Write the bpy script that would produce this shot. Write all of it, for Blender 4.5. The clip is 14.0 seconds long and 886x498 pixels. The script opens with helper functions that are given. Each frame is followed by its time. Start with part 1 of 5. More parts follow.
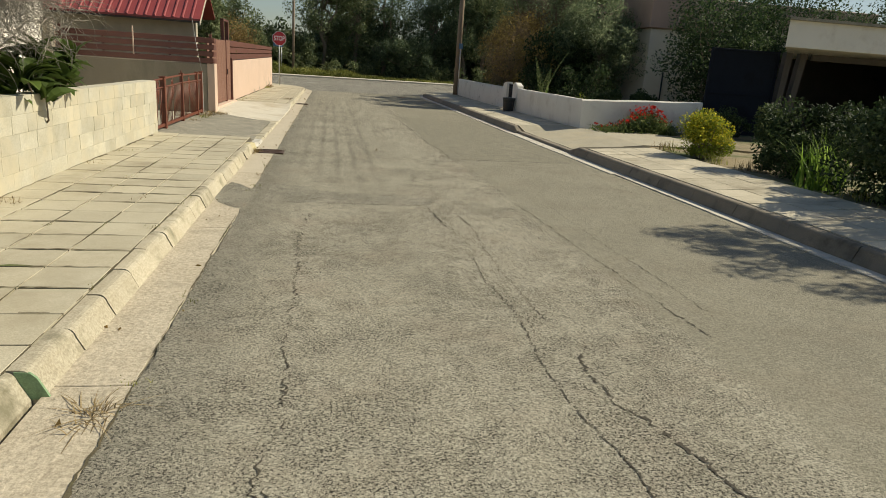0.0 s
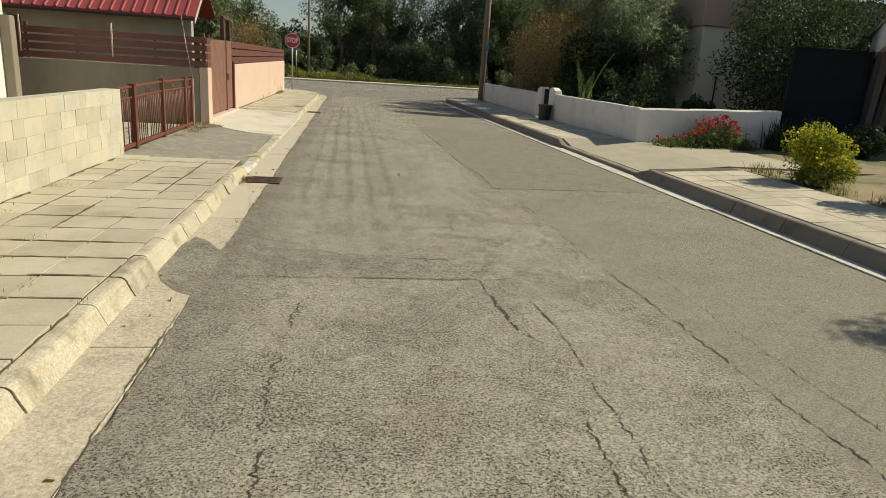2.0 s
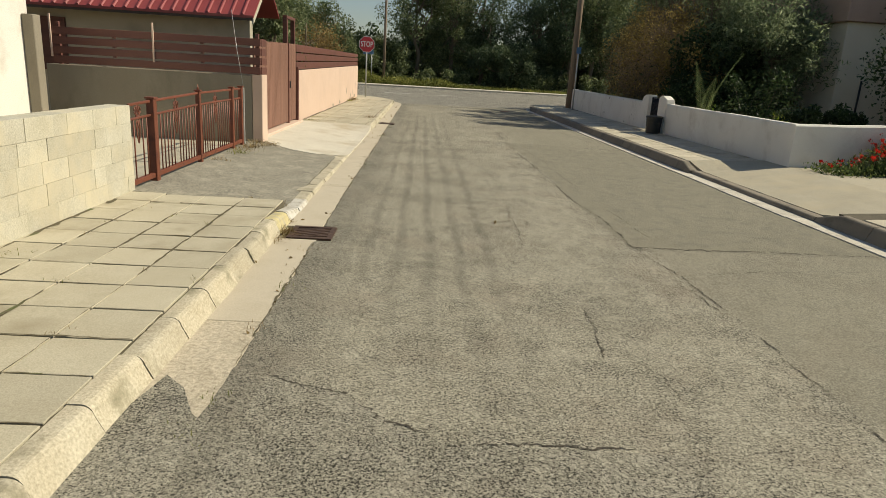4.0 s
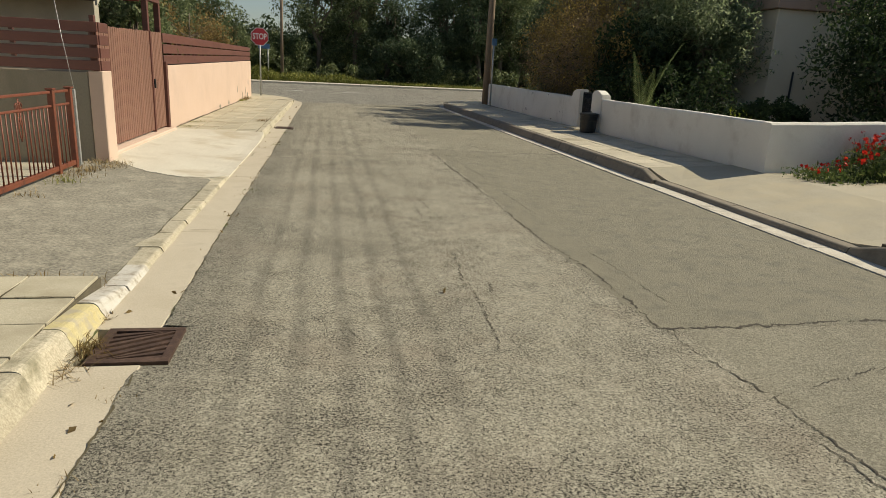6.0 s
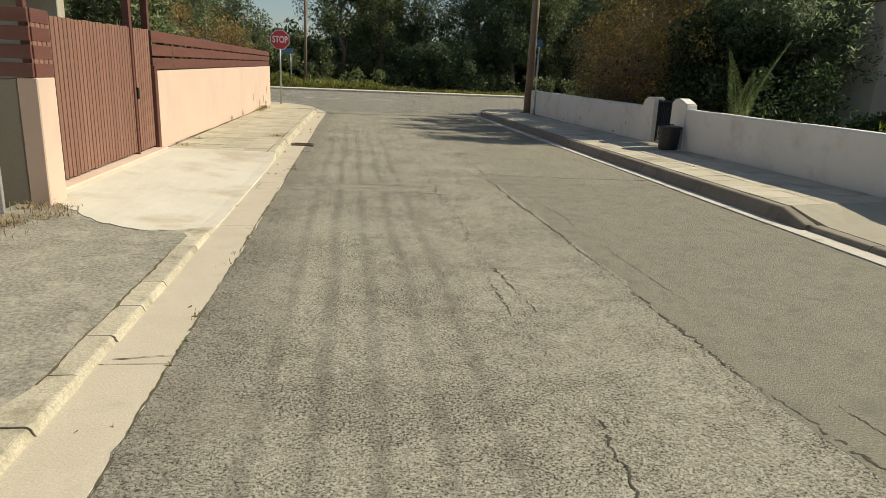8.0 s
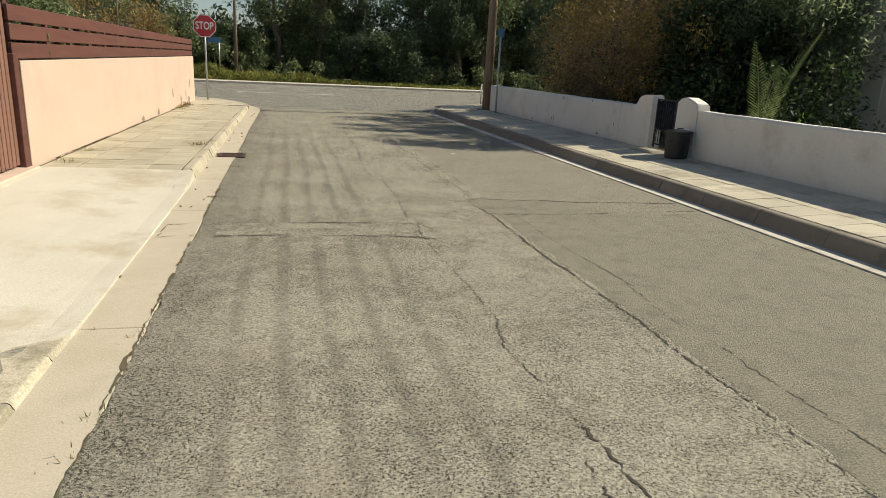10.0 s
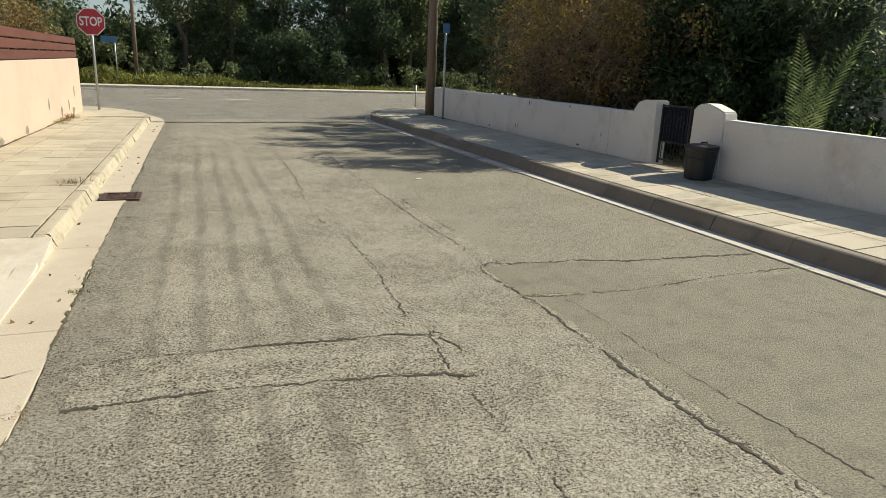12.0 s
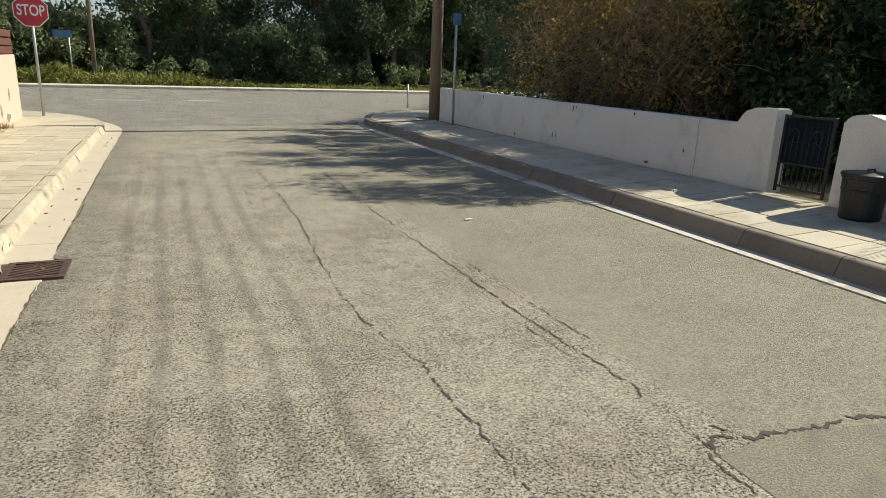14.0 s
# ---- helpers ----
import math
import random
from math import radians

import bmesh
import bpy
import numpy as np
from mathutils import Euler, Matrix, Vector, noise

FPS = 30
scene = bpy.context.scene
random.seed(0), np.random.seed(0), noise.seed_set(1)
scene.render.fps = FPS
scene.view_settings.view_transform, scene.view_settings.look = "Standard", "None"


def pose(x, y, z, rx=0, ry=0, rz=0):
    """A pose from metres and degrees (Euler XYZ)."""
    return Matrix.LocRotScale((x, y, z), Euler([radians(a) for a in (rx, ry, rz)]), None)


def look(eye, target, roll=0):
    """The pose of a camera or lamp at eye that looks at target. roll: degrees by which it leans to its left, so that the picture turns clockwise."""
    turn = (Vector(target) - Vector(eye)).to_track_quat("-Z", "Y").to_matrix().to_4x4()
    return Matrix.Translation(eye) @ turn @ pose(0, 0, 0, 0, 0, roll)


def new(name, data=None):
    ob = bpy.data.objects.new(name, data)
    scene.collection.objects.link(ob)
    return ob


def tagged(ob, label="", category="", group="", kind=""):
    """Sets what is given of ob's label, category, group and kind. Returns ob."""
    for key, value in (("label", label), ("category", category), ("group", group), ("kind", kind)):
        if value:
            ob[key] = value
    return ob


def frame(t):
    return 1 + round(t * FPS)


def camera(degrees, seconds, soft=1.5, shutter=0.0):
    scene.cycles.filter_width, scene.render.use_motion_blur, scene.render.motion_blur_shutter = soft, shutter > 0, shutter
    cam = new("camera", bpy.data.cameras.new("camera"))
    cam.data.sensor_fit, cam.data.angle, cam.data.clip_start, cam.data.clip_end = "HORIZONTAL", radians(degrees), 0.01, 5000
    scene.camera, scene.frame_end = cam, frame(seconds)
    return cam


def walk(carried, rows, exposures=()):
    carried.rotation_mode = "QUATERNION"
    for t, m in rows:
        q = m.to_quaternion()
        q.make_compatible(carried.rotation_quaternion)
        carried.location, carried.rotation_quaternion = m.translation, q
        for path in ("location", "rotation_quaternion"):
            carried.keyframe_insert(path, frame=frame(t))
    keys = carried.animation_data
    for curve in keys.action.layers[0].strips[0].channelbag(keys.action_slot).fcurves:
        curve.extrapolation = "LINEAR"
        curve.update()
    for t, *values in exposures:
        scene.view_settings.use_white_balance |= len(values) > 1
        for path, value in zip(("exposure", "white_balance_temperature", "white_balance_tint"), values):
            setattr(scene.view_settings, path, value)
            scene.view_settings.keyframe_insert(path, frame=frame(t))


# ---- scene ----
cam = camera(68.6, 14.0, soft=0.8)
PATH = [
    (0, (-0.228, 0.683, 1.569), (0.123, 2.578, 1.035), 3.9),
    (0.5, (-0.152, 1.407, 1.536), (0.154, 3.312, 1.008), 3.7),
    (1, (-0.093, 2.016, 1.563), (0.213, 3.92, 1.032), 3.7),
    (1.5, (-0.111, 2.7, 1.555), (0.194, 4.603, 1.022), 3.8),
    (2, (-0.128, 3.358, 1.558), (0.171, 5.263, 1.03), 3.7),
    (2.5, (-0.18, 4.03, 1.577), (0.096, 5.94, 1.05), 3.8),
    (3, (-0.185, 4.722, 1.57), (0.077, 6.632, 1.039), 3.4),
    (3.2, (-0.207, 5.018, 1.579), (0.025, 6.932, 1.048), 3.4),
    (5.3, (-0.193, 7.745, 1.57), (-0.231, 9.673, 1.039), 2.9),
    (5.5, (-0.187, 8.003, 1.541), (-0.12, 9.931, 1.011), 2.9),
    (6, (-0.186, 8.668, 1.533), (0.167, 10.564, 1.005), 2.9),
    (6.5, (-0.19, 9.379, 1.53), (0.228, 11.263, 1.004), 2.9),
    (7, (-0.244, 10.046, 1.54), (0.17, 11.931, 1.016), 2.8),
    (7.5, (-0.237, 10.799, 1.523), (0.028, 12.71, 0.998), 2.7),
    (8, (-0.224, 11.484, 1.498), (0.058, 13.396, 0.982), 2.6),
    (8.5, (-0.24, 12.185, 1.506), (0.146, 14.078, 0.987), 2.7),
    (8.7, (-0.255, 12.429, 1.503), (0.146, 14.319, 0.984), 2.7),
    (10.8, (-0.347, 15.178, 1.499), (0.247, 17.013, 0.969), 2.5),
    (11, (-0.33, 15.463, 1.502), (0.308, 17.285, 0.98), 2.3),
    (11.5, (-0.293, 16.197, 1.522), (0.365, 18.012, 0.999), 2.4),
    (12, (-0.313, 16.86, 1.533), (0.372, 18.664, 1.01), 2.2),
    (12.5, (-0.3, 17.599, 1.521), (0.419, 19.387, 0.988), 2.3),
    (13, (-0.283, 18.324, 1.532), (0.438, 20.113, 1.004), 2.2),
    (13.5, (-0.269, 19.035, 1.541), (0.461, 20.818, 1.006), 2.2),
    (14, (-0.234, 19.745, 1.537), (0.525, 21.518, 1.008), 2.1),
]
walk(cam, [(t, look(eye, target, roll)) for t, eye, target, roll in PATH],
     [(0.0, 0.12, 6700, 7), (3.0, 0.16, 6700, 7), (5.5, 0.0, 6750, 9), (6.5, 0.2, 6650, 8), (8.5, 0.24, 6580, 8), (11.0, 0.34, 6480, 9), (14.0, 0.52, 6300, 9)])

# ---- world, sun, exposure ----
SUN = Vector((1.07, 0.09, 1.0)).normalized()
world = bpy.data.worlds.new("world")
scene.world = world
world.use_nodes = True
wn = world.node_tree
sky = wn.nodes.new("ShaderNodeTexSky")
sky.sky_type = "NISHITA"
sky.sun_disc = False
sky.sun_elevation = math.asin(SUN.z)
sky.sun_rotation = math.atan2(SUN.x, SUN.y)
sky.air_density, sky.dust_density, sky.ozone_density = 1.0, 0.8, 1.0
wn.links.new(sky.outputs[0], wn.nodes["Background"].inputs[0])
wn.nodes["Background"].inputs[1].default_value = 0.072
sun = new("sun", bpy.data.lights.new("sun", "SUN"))
sun.data.energy, sun.data.angle, sun.data.color = 4.6, radians(0.55), (1.0, 0.92, 0.75)
sun.matrix_world = look(SUN * 60, (0, 0, 0))


# ---- materials ----
def nodes_of(name):
    m = bpy.data.materials.new(name)
    m.use_nodes = True
    nt = m.node_tree
    return m, nt, nt.nodes["Principled BSDF"]


def add(nt, kind, **vals):
    n = nt.nodes.new(kind)
    for k, v in vals.items():
        n.inputs[k].default_value = v
    return n


def noise_tex(nt, pos, scale, detail=4, rough=0.6):
    n = add(nt, "ShaderNodeTexNoise", Scale=scale, Detail=detail, Roughness=rough)
    nt.links.new(pos, n.inputs["Vector"])
    return n.outputs[0]


def ramp(nt, src, lo, hi):
    n = add(nt, "ShaderNodeMapRange")
    nt.links.new(src, n.inputs[0])
    n.inputs[1].default_value, n.inputs[2].default_value = lo, hi
    return n.outputs[0]


def mixc(nt, fac, a, b, blend="MIX"):
    n = nt.nodes.new("ShaderNodeMix")
    n.data_type, n.blend_type = "RGBA", blend
    for sock, v in ((n.inputs[0], fac), (n.inputs[6], a), (n.inputs[7], b)):
        if isinstance(v, (tuple, list)):
            sock.default_value = (*v, 1.0)
        elif isinstance(v, (int, float)):
            sock.default_value = v
        else:
            nt.links.new(v, sock)
    return n.outputs[2]


def math_node(nt, op, a, b=0.0):
    n = nt.nodes.new("ShaderNodeMath")
    n.operation = op
    for sock, v in ((n.inputs[0], a), (n.inputs[1], b)):
        if isinstance(v, (int, float)):
            sock.default_value = v
        else:
            nt.links.new(v, sock)
    return n.outputs[0]


def bump(nt, bsdf, src, strength, dist):
    n = add(nt, "ShaderNodeBump", Strength=strength, Distance=dist)
    nt.links.new(src, n.inputs["Height"])
    nt.links.new(n.outputs[0], bsdf.inputs["Normal"])


def surface(name, c1, c2, scale=6.0, grain=90.0, rough=0.85, relief=0.35, dist=0.004, stain=None, stain_scale=1.2, stain_lo=0.52, stain_hi=0.7, rnd=0.0, island=0.0, metal=0.0, grain_mix=0.35, squash=None):
    """Two scales of colour, stains with a shape of their own, and fine relief, all in world metres."""
    m, nt, bsdf = nodes_of(name)
    pos = nt.nodes.new("ShaderNodeNewGeometry")
    p = pos.outputs["Position"]
    if squash:
        s = nt.nodes.new("ShaderNodeVectorMath")
        s.operation = "MULTIPLY"
        nt.links.new(p, s.inputs[0])
        s.inputs[1].default_value = squash
        p = s.outputs[0]
    big = ramp(nt, noise_tex(nt, p, scale, 5), 0.35, 0.65)
    fine = noise_tex(nt, p, grain, 3)
    col = mixc(nt, big, c1, c2)
    g = mixc(nt, ramp(nt, fine, 0.3, 0.7), tuple(0.55 * v for v in c1), tuple(min(1, 1.35 * v) for v in c2))
    col = mixc(nt, grain_mix, col, g)
    if stain:
        col = mixc(nt, ramp(nt, noise_tex(nt, p, stain_scale, 6, 0.65), stain_lo, stain_hi), col, stain)
    if rnd:
        info = nt.nodes.new("ShaderNodeObjectInfo")
        v = add(nt, "ShaderNodeMapRange")
        nt.links.new(info.outputs["Random"], v.inputs[0])
        v.inputs[3].default_value, v.inputs[4].default_value = 1 - rnd, 1 + rnd
        h = nt.nodes.new("ShaderNodeHueSaturation")
        nt.links.new(col, h.inputs["Color"])
        nt.links.new(v.outputs[0], h.inputs["Value"])
        col = h.outputs[0]
    if island:
        v = add(nt, "ShaderNodeMapRange")
        nt.links.new(pos.outputs["Random Per Island"], v.inputs[0])
        v.inputs[3].default_value, v.inputs[4].default_value = 1 - island, 1 + island
        h = nt.nodes.new("ShaderNodeHueSaturation")
        nt.links.new(col, h.inputs["Color"])
        nt.links.new(v.outputs[0], h.inputs["Value"])
        col = h.outputs[0]
    nt.links.new(col, bsdf.inputs["Base Color"])
    bsdf.inputs["Roughness"].default_value, bsdf.inputs["Metallic"].default_value = rough, metal
    bump(nt, bsdf, math_node(nt, "ADD", fine, math_node(nt, "MULTIPLY", big, 0.6)), relief, dist)
    return m


def leaf_material(name, c1, c2, c3, rough=0.5, through_light=0.25):
    m, nt, bsdf = nodes_of(name)
    geo = nt.nodes.new("ShaderNodeNewGeometry")
    r = nt.nodes.new("ShaderNodeValToRGB")
    nt.links.new(geo.outputs["Random Per Island"], r.inputs[0])
    e = r.color_ramp.elements
    e[0].color, e[1].color = (*c1, 1), (*c3, 1)
    mid = e.new(0.6)
    mid.color = (*c2, 1)
    col = mixc(nt, ramp(nt, noise_tex(nt, geo.outputs["Position"], 1.1, 3), 0.35, 0.7), r.outputs[0], tuple(0.55 * v for v in c1))
    nt.links.new(col, bsdf.inputs["Base Color"])
    bsdf.inputs["Roughness"].default_value = max(0.55, rough)
    bsdf.inputs["Specular IOR Level"].default_value = 0.22
    tr = nt.nodes.new("ShaderNodeBsdfTranslucent")
    nt.links.new(col, tr.inputs[0])
    mx = nt.nodes.new("ShaderNodeMixShader")
    mx.inputs[0].default_value = through_light
    nt.links.new(bsdf.outputs[0], mx.inputs[1])
    nt.links.new(tr.outputs[0], mx.inputs[2])
    nt.links.new(mx.outputs[0], nt.nodes["Material Output"].inputs[0])
    return m


def asphalt_material(name="asphalt", plain=False, tone=(1.0, 1.0, 1.0)):
    """Worn, sun-bleached chip asphalt: pale chips, dark pits, dusty smooth spots, rubber bands and a paler repair."""
    m, nt, bsdf = nodes_of(name)
    geo = nt.nodes.new("ShaderNodeNewGeometry")
    p = geo.outputs["Position"]
    sep = nt.nodes.new("ShaderNodeSeparateXYZ")
    nt.links.new(p, sep.inputs[0])
    vor = add(nt, "ShaderNodeTexVoronoi", Scale=105.0)
    nt.links.new(p, vor.inputs["Vector"])
    chips = nt.nodes.new("ShaderNodeSeparateColor")
    nt.links.new(vor.outputs["Color"], chips.inputs[0])
    col = mixc(nt, ramp(nt, noise_tex(nt, p, 0.55, 6, 0.6), 0.3, 0.7), (0.248, 0.230, 0.172), (0.312, 0.289, 0.217))
    col = mixc(nt, ramp(nt, noise_tex(nt, p, 5.0, 5), 0.35, 0.7), col, (0.288, 0.272, 0.216))
    col = mixc(nt, 0.5, col, mixc(nt, chips.outputs[0], (0.100, 0.093, 0.072), (0.66, 0.606, 0.478)))
    col = mixc(nt, math_node(nt, "MULTIPLY", ramp(nt, noise_tex(nt, p, 1.3, 3), 0.52, 0.7), 0.35), col, (0.26, 0.213, 0.160))
    side = math_node(nt, "ADD", sep.outputs[0], math_node(nt, "MULTIPLY", noise_tex(nt, p, 1.6, 4), 0.3))
    side = ramp(nt, side, 2.15, 2.3)
    # pits between the chips, gathered in rough patches and filled with dust elsewhere
    rough = math_node(nt, "ADD", math_node(nt, "MULTIPLY", noise_tex(nt, p, 1.1, 4, 0.6), 0.55), math_node(nt, "MULTIPLY", noise_tex(nt, p, 6.5, 4, 0.6), 0.45))
    rough = ramp(nt, rough, 0.40, 0.58)
    pit = ramp(nt, math_node(nt, "ADD", noise_tex(nt, p, 74.0, 2, 0.75), math_node(nt, "MULTIPLY", rough, 0.080)), 0.610, 0.640)
    small = ramp(nt, math_node(nt, "ADD", noise_tex(nt, p, 165.0, 2, 0.7), math_node(nt, "MULTIPLY", rough, 0.05)), 0.60, 0.64)
    pit = math_node(nt, "MAXIMUM", pit, math_node(nt, "MULTIPLY", small, 0.75))
    pit = math_node(nt, "MULTIPLY", pit, math_node(nt, "SUBTRACT", 1.0, math_node(nt, "MULTIPLY", side, 0.0 if plain else 0.5)))
    col = mixc(nt, math_node(nt, "MULTIPLY", pit, 0.96), col, (0.026, 0.024, 0.018))
    if not plain:
        col = mixc(nt, math_node(nt, "MULTIPLY", side, 0.45), col, (0.192, 0.177, 0.128))
        wob = math_node(nt, "ADD", sep.outputs[0], math_node(nt, "MULTIPLY", math_node(nt, "SUBTRACT", noise_tex(nt, p, 0.35, 2), 0.5), 0.14))
        ph = math_node(nt, "COSINE", math_node(nt, "MULTIPLY", math_node(nt, "ADD", wob, 0.09), 6.2832 / 0.272))
        win = math_node(nt, "MULTIPLY", ramp(nt, wob, -0.95, -0.6), math_node(nt, "SUBTRACT", 1.0, ramp(nt, wob, 0.42, 0.68)))
        winy = math_node(nt, "MULTIPLY", ramp(nt, sep.outputs[1], 8.5, 12.0), math_node(nt, "SUBTRACT", 1.0, ramp(nt, sep.outputs[1], 27.0, 34.0)))
        band = math_node(nt, "MULTIPLY", math_node(nt, "MULTIPLY", ramp(nt, ph, 0.05, 1.0), win), winy)
        band = math_node(nt, "MULTIPLY", band, ramp(nt, noise_tex(nt, p, 2.0, 5, 0.7), 0.25, 0.6))
        col = mixc(nt, math_node(nt, "MULTIPLY", band, 0.41), col, (0.082, 0.076, 0.062))
        edge = math_node(nt, "SUBTRACT", 1.0, ramp(nt, math_node(nt, "ADD", sep.outputs[0], math_node(nt, "MULTIPLY", noise_tex(nt, p, 2.2, 4), 0.35)), -0.85, -0.45))
        col = mixc(nt, math_node(nt, "MULTIPLY", edge, 0.34), col, (0.095, 0.090, 0.075))
    if tone != (1.0, 1.0, 1.0):
        col = mixc(nt, 1.0, col, tone, "MULTIPLY")
    nt.links.new(col, bsdf.inputs["Base Color"])
    bsdf.inputs["Roughness"].default_value = 0.93
    bsdf.inputs["Specular IOR Level"].default_value = 0.2
    h = math_node(nt, "SUBTRACT", math_node(nt, "MULTIPLY", noise_tex(nt, p, 60.0, 4), 0.7), math_node(nt, "MULTIPLY", pit, 0.6))
    bump(nt, bsdf, h, 0.7, 0.009)
    return m


ASPHALT = asphalt_material()
CROSS_ASPHALT = asphalt_material("cross_street_asphalt", True, (0.80, 0.82, 0.90))
M_CRACK = surface("crack_dirt", (0.041, 0.035, 0.027), (0.081, 0.068, 0.048), 20, 150, 0.95)
M_SEAL = asphalt_material("trench_fill", True)
M_DARKSEAL = asphalt_material("coarse_dark_trench_fill", True, (0.90, 0.905, 0.92))
M_SMOOTH = surface("dusty_smooth_asphalt", (0.178, 0.162, 0.116), (0.250, 0.229, 0.166), 2.2, 85, 0.93, 1.0, 0.010, stain=(0.150, 0.140, 0.108), stain_scale=5.0, stain_lo=0.5, stain_hi=0.75, grain_mix=0.75)
M_GUTTER = surface("gutter_concrete", (0.415, 0.354, 0.255), (0.520, 0.455, 0.345), 3, 48, 0.92, 0.9, 0.006, stain=(0.225, 0.195, 0.142), stain_scale=3.4, stain_lo=0.56, stain_hi=0.82, grain_mix=0.5)
M_GUTTER_NEW = surface("smooth_gutter_concrete", (0.46, 0.40, 0.295), (0.54, 0.475, 0.365), 2.2, 90, 0.9, 0.4, 0.004, stain=(0.33, 0.285, 0.205), stain_scale=2.2, stain_lo=0.56, stain_hi=0.85, grain_mix=0.25)
M_GUTTER_R = surface("pale_gutter_concrete", (0.50, 0.455, 0.365), (0.60, 0.555, 0.465), 3, 120, 0.9, 0.4, stain=(0.285, 0.257, 0.209), stain_scale=2.5)
M_KERB = surface("kerb_concrete", (0.400, 0.345, 0.240), (0.500, 0.450, 0.338), 4, 70, 0.9, 0.6, 0.005, stain=(0.215, 0.195, 0.125), stain_scale=4.2, stain_lo=0.52, stain_hi=0.70, rnd=0.12, grain_mix=0.45)
# darker than M_KERB: shade on its street face is put into the colour
M_KERB_R = surface("shade_toned_kerb_concrete", (0.205, 0.174, 0.128), (0.262, 0.224, 0.170), 4, 110, 0.9, 0.4, stain=(0.111, 0.094, 0.067), stain_scale=2.0, rnd=0.08)
M_YELLOW = surface("faded_yellow_kerb_paint", (0.50, 0.42, 0.20), (0.56, 0.49, 0.27), 9, 120, 0.85, 0.4, stain=(0.42, 0.37, 0.26), stain_scale=7, stain_lo=0.48, stain_hi=0.6)
M_WHITEWASH = surface("chipped_white_kerb_paint", (0.592, 0.576, 0.528), (0.496, 0.456, 0.376), 12, 120, 0.8, 0.4, stain=(0.256, 0.216, 0.160), stain_scale=12)
M_SLAB = surface("paving_slab", (0.411, 0.365, 0.261), (0.477, 0.434, 0.324), 2.5, 130, 0.88, 0.3, stain=(0.297, 0.255, 0.171), stain_scale=1.4, stain_lo=0.5, stain_hi=0.75, rnd=0.10)
M_SLAB_R = surface("paving_slab_shaded_side", (0.468, 0.416, 0.305), (0.560, 0.498, 0.377), 2.5, 130, 0.88, 0.3, stain=(0.305, 0.264, 0.183), stain_scale=1.4, rnd=0.10)
M_JOINT = surface("joint_dirt", (0.060, 0.051, 0.033), (0.132, 0.111, 0.072), 5, 140, 0.95, 0.5)
M_APRON = surface("old_grey_concrete", (0.16, 0.148, 0.115), (0.31, 0.285, 0.222), 2.2, 42, 0.92, 0.9, 0.008, stain=(0.43, 0.39, 0.30), stain_scale=5.5, stain_lo=0.5, stain_hi=0.85, grain_mix=0.62)
M_APRON_NEW = surface("pale_new_concrete", (0.543, 0.499, 0.404), (0.618, 0.576, 0.471), 1.5, 110, 0.85, 0.25, stain=(0.434, 0.369, 0.259), stain_scale=1.1)
M_APRON_R = surface("sandy_concrete", (0.360, 0.320, 0.234), (0.432, 0.387, 0.288), 1.8, 90, 0.9, 0.4, stain=(0.445, 0.385, 0.265), stain_scale=1.3, stain_lo=0.46, stain_hi=0.7)
M_BLOCK = surface("cast_concrete_block", (0.430, 0.395, 0.290), (0.545, 0.515, 0.415), 3.5, 80, 0.92, 0.6, 0.006, stain=(0.56, 0.50, 0.36), stain_scale=1.8, stain_lo=0.46, stain_hi=0.66, rnd=0.10)
M_MORTAR = surface("mortar", (0.400, 0.370, 0.280), (0.520, 0.485, 0.385), 8, 120, 0.95, 0.5, stain=(0.30, 0.255, 0.175), stain_scale=3)
M_PINK = surface("peach_render", (0.616, 0.454, 0.348), (0.650, 0.489, 0.386), 1.2, 120, 0.85, 0.3, stain=(0.548, 0.410, 0.319), stain_scale=0.8, stain_lo=0.5, stain_hi=0.75, grain_mix=0.15)
M_GREYWALL = surface("grey_stucco", (0.245, 0.211, 0.157), (0.286, 0.252, 0.190), 1.5, 90, 0.9, 0.4, stain=(0.177, 0.157, 0.109), stain_scale=1.6, stain_lo=0.52, stain_hi=0.75, squash=(1, 1, 0.4), grain_mix=0.2)
M_WOOD = surface("red_brown_painted_board", (0.121, 0.044, 0.032), (0.148, 0.059, 0.042), 3, 60, 0.6, 0.3, stain=(0.094, 0.036, 0.026), stain_scale=2, rnd=0.12, squash=(0.3, 0.3, 3), grain_mix=0.2)
M_GATEWOOD = surface("sun_faded_brown_board", (0.200, 0.098, 0.066), (0.244, 0.125, 0.086), 3, 60, 0.65, 0.3, rnd=0.10, squash=(3, 3, 0.3), grain_mix=0.25)
M_RUST = surface("rust_red_iron_paint", (0.155, 0.043, 0.020), (0.198, 0.061, 0.031), 14, 140, 0.5, 0.3, stain=(0.081, 0.027, 0.017), stain_scale=7, rnd=0.1)
M_ROOF = surface("red_metal_roof", (0.259, 0.050, 0.048), (0.302, 0.065, 0.060), 1.2, 40, 0.42, 0.1, stain=(0.216, 0.050, 0.045), stain_scale=1.5, grain_mix=0.12)
M_CREAM = surface("cream_house_paint", (0.448, 0.407, 0.312), (0.489, 0.448, 0.352), 1.0, 80, 0.85, 0.2, stain=(0.339, 0.306, 0.231), stain_scale=0.7, grain_mix=0.15)
M_WHITE = surface("white_wall_paint", (0.74, 0.70, 0.62), (0.80, 0.76, 0.68), 1.2, 60, 0.85, 0.6, 0.010, stain=(0.52, 0.47, 0.39), stain_scale=1.6, stain_lo=0.53, stain_hi=0.82, grain_mix=0.15)
M_BEIGE = surface("beige_house_paint", (0.673, 0.603, 0.487), (0.719, 0.661, 0.545), 0.8, 60, 0.85, 0.2, grain_mix=0.12)
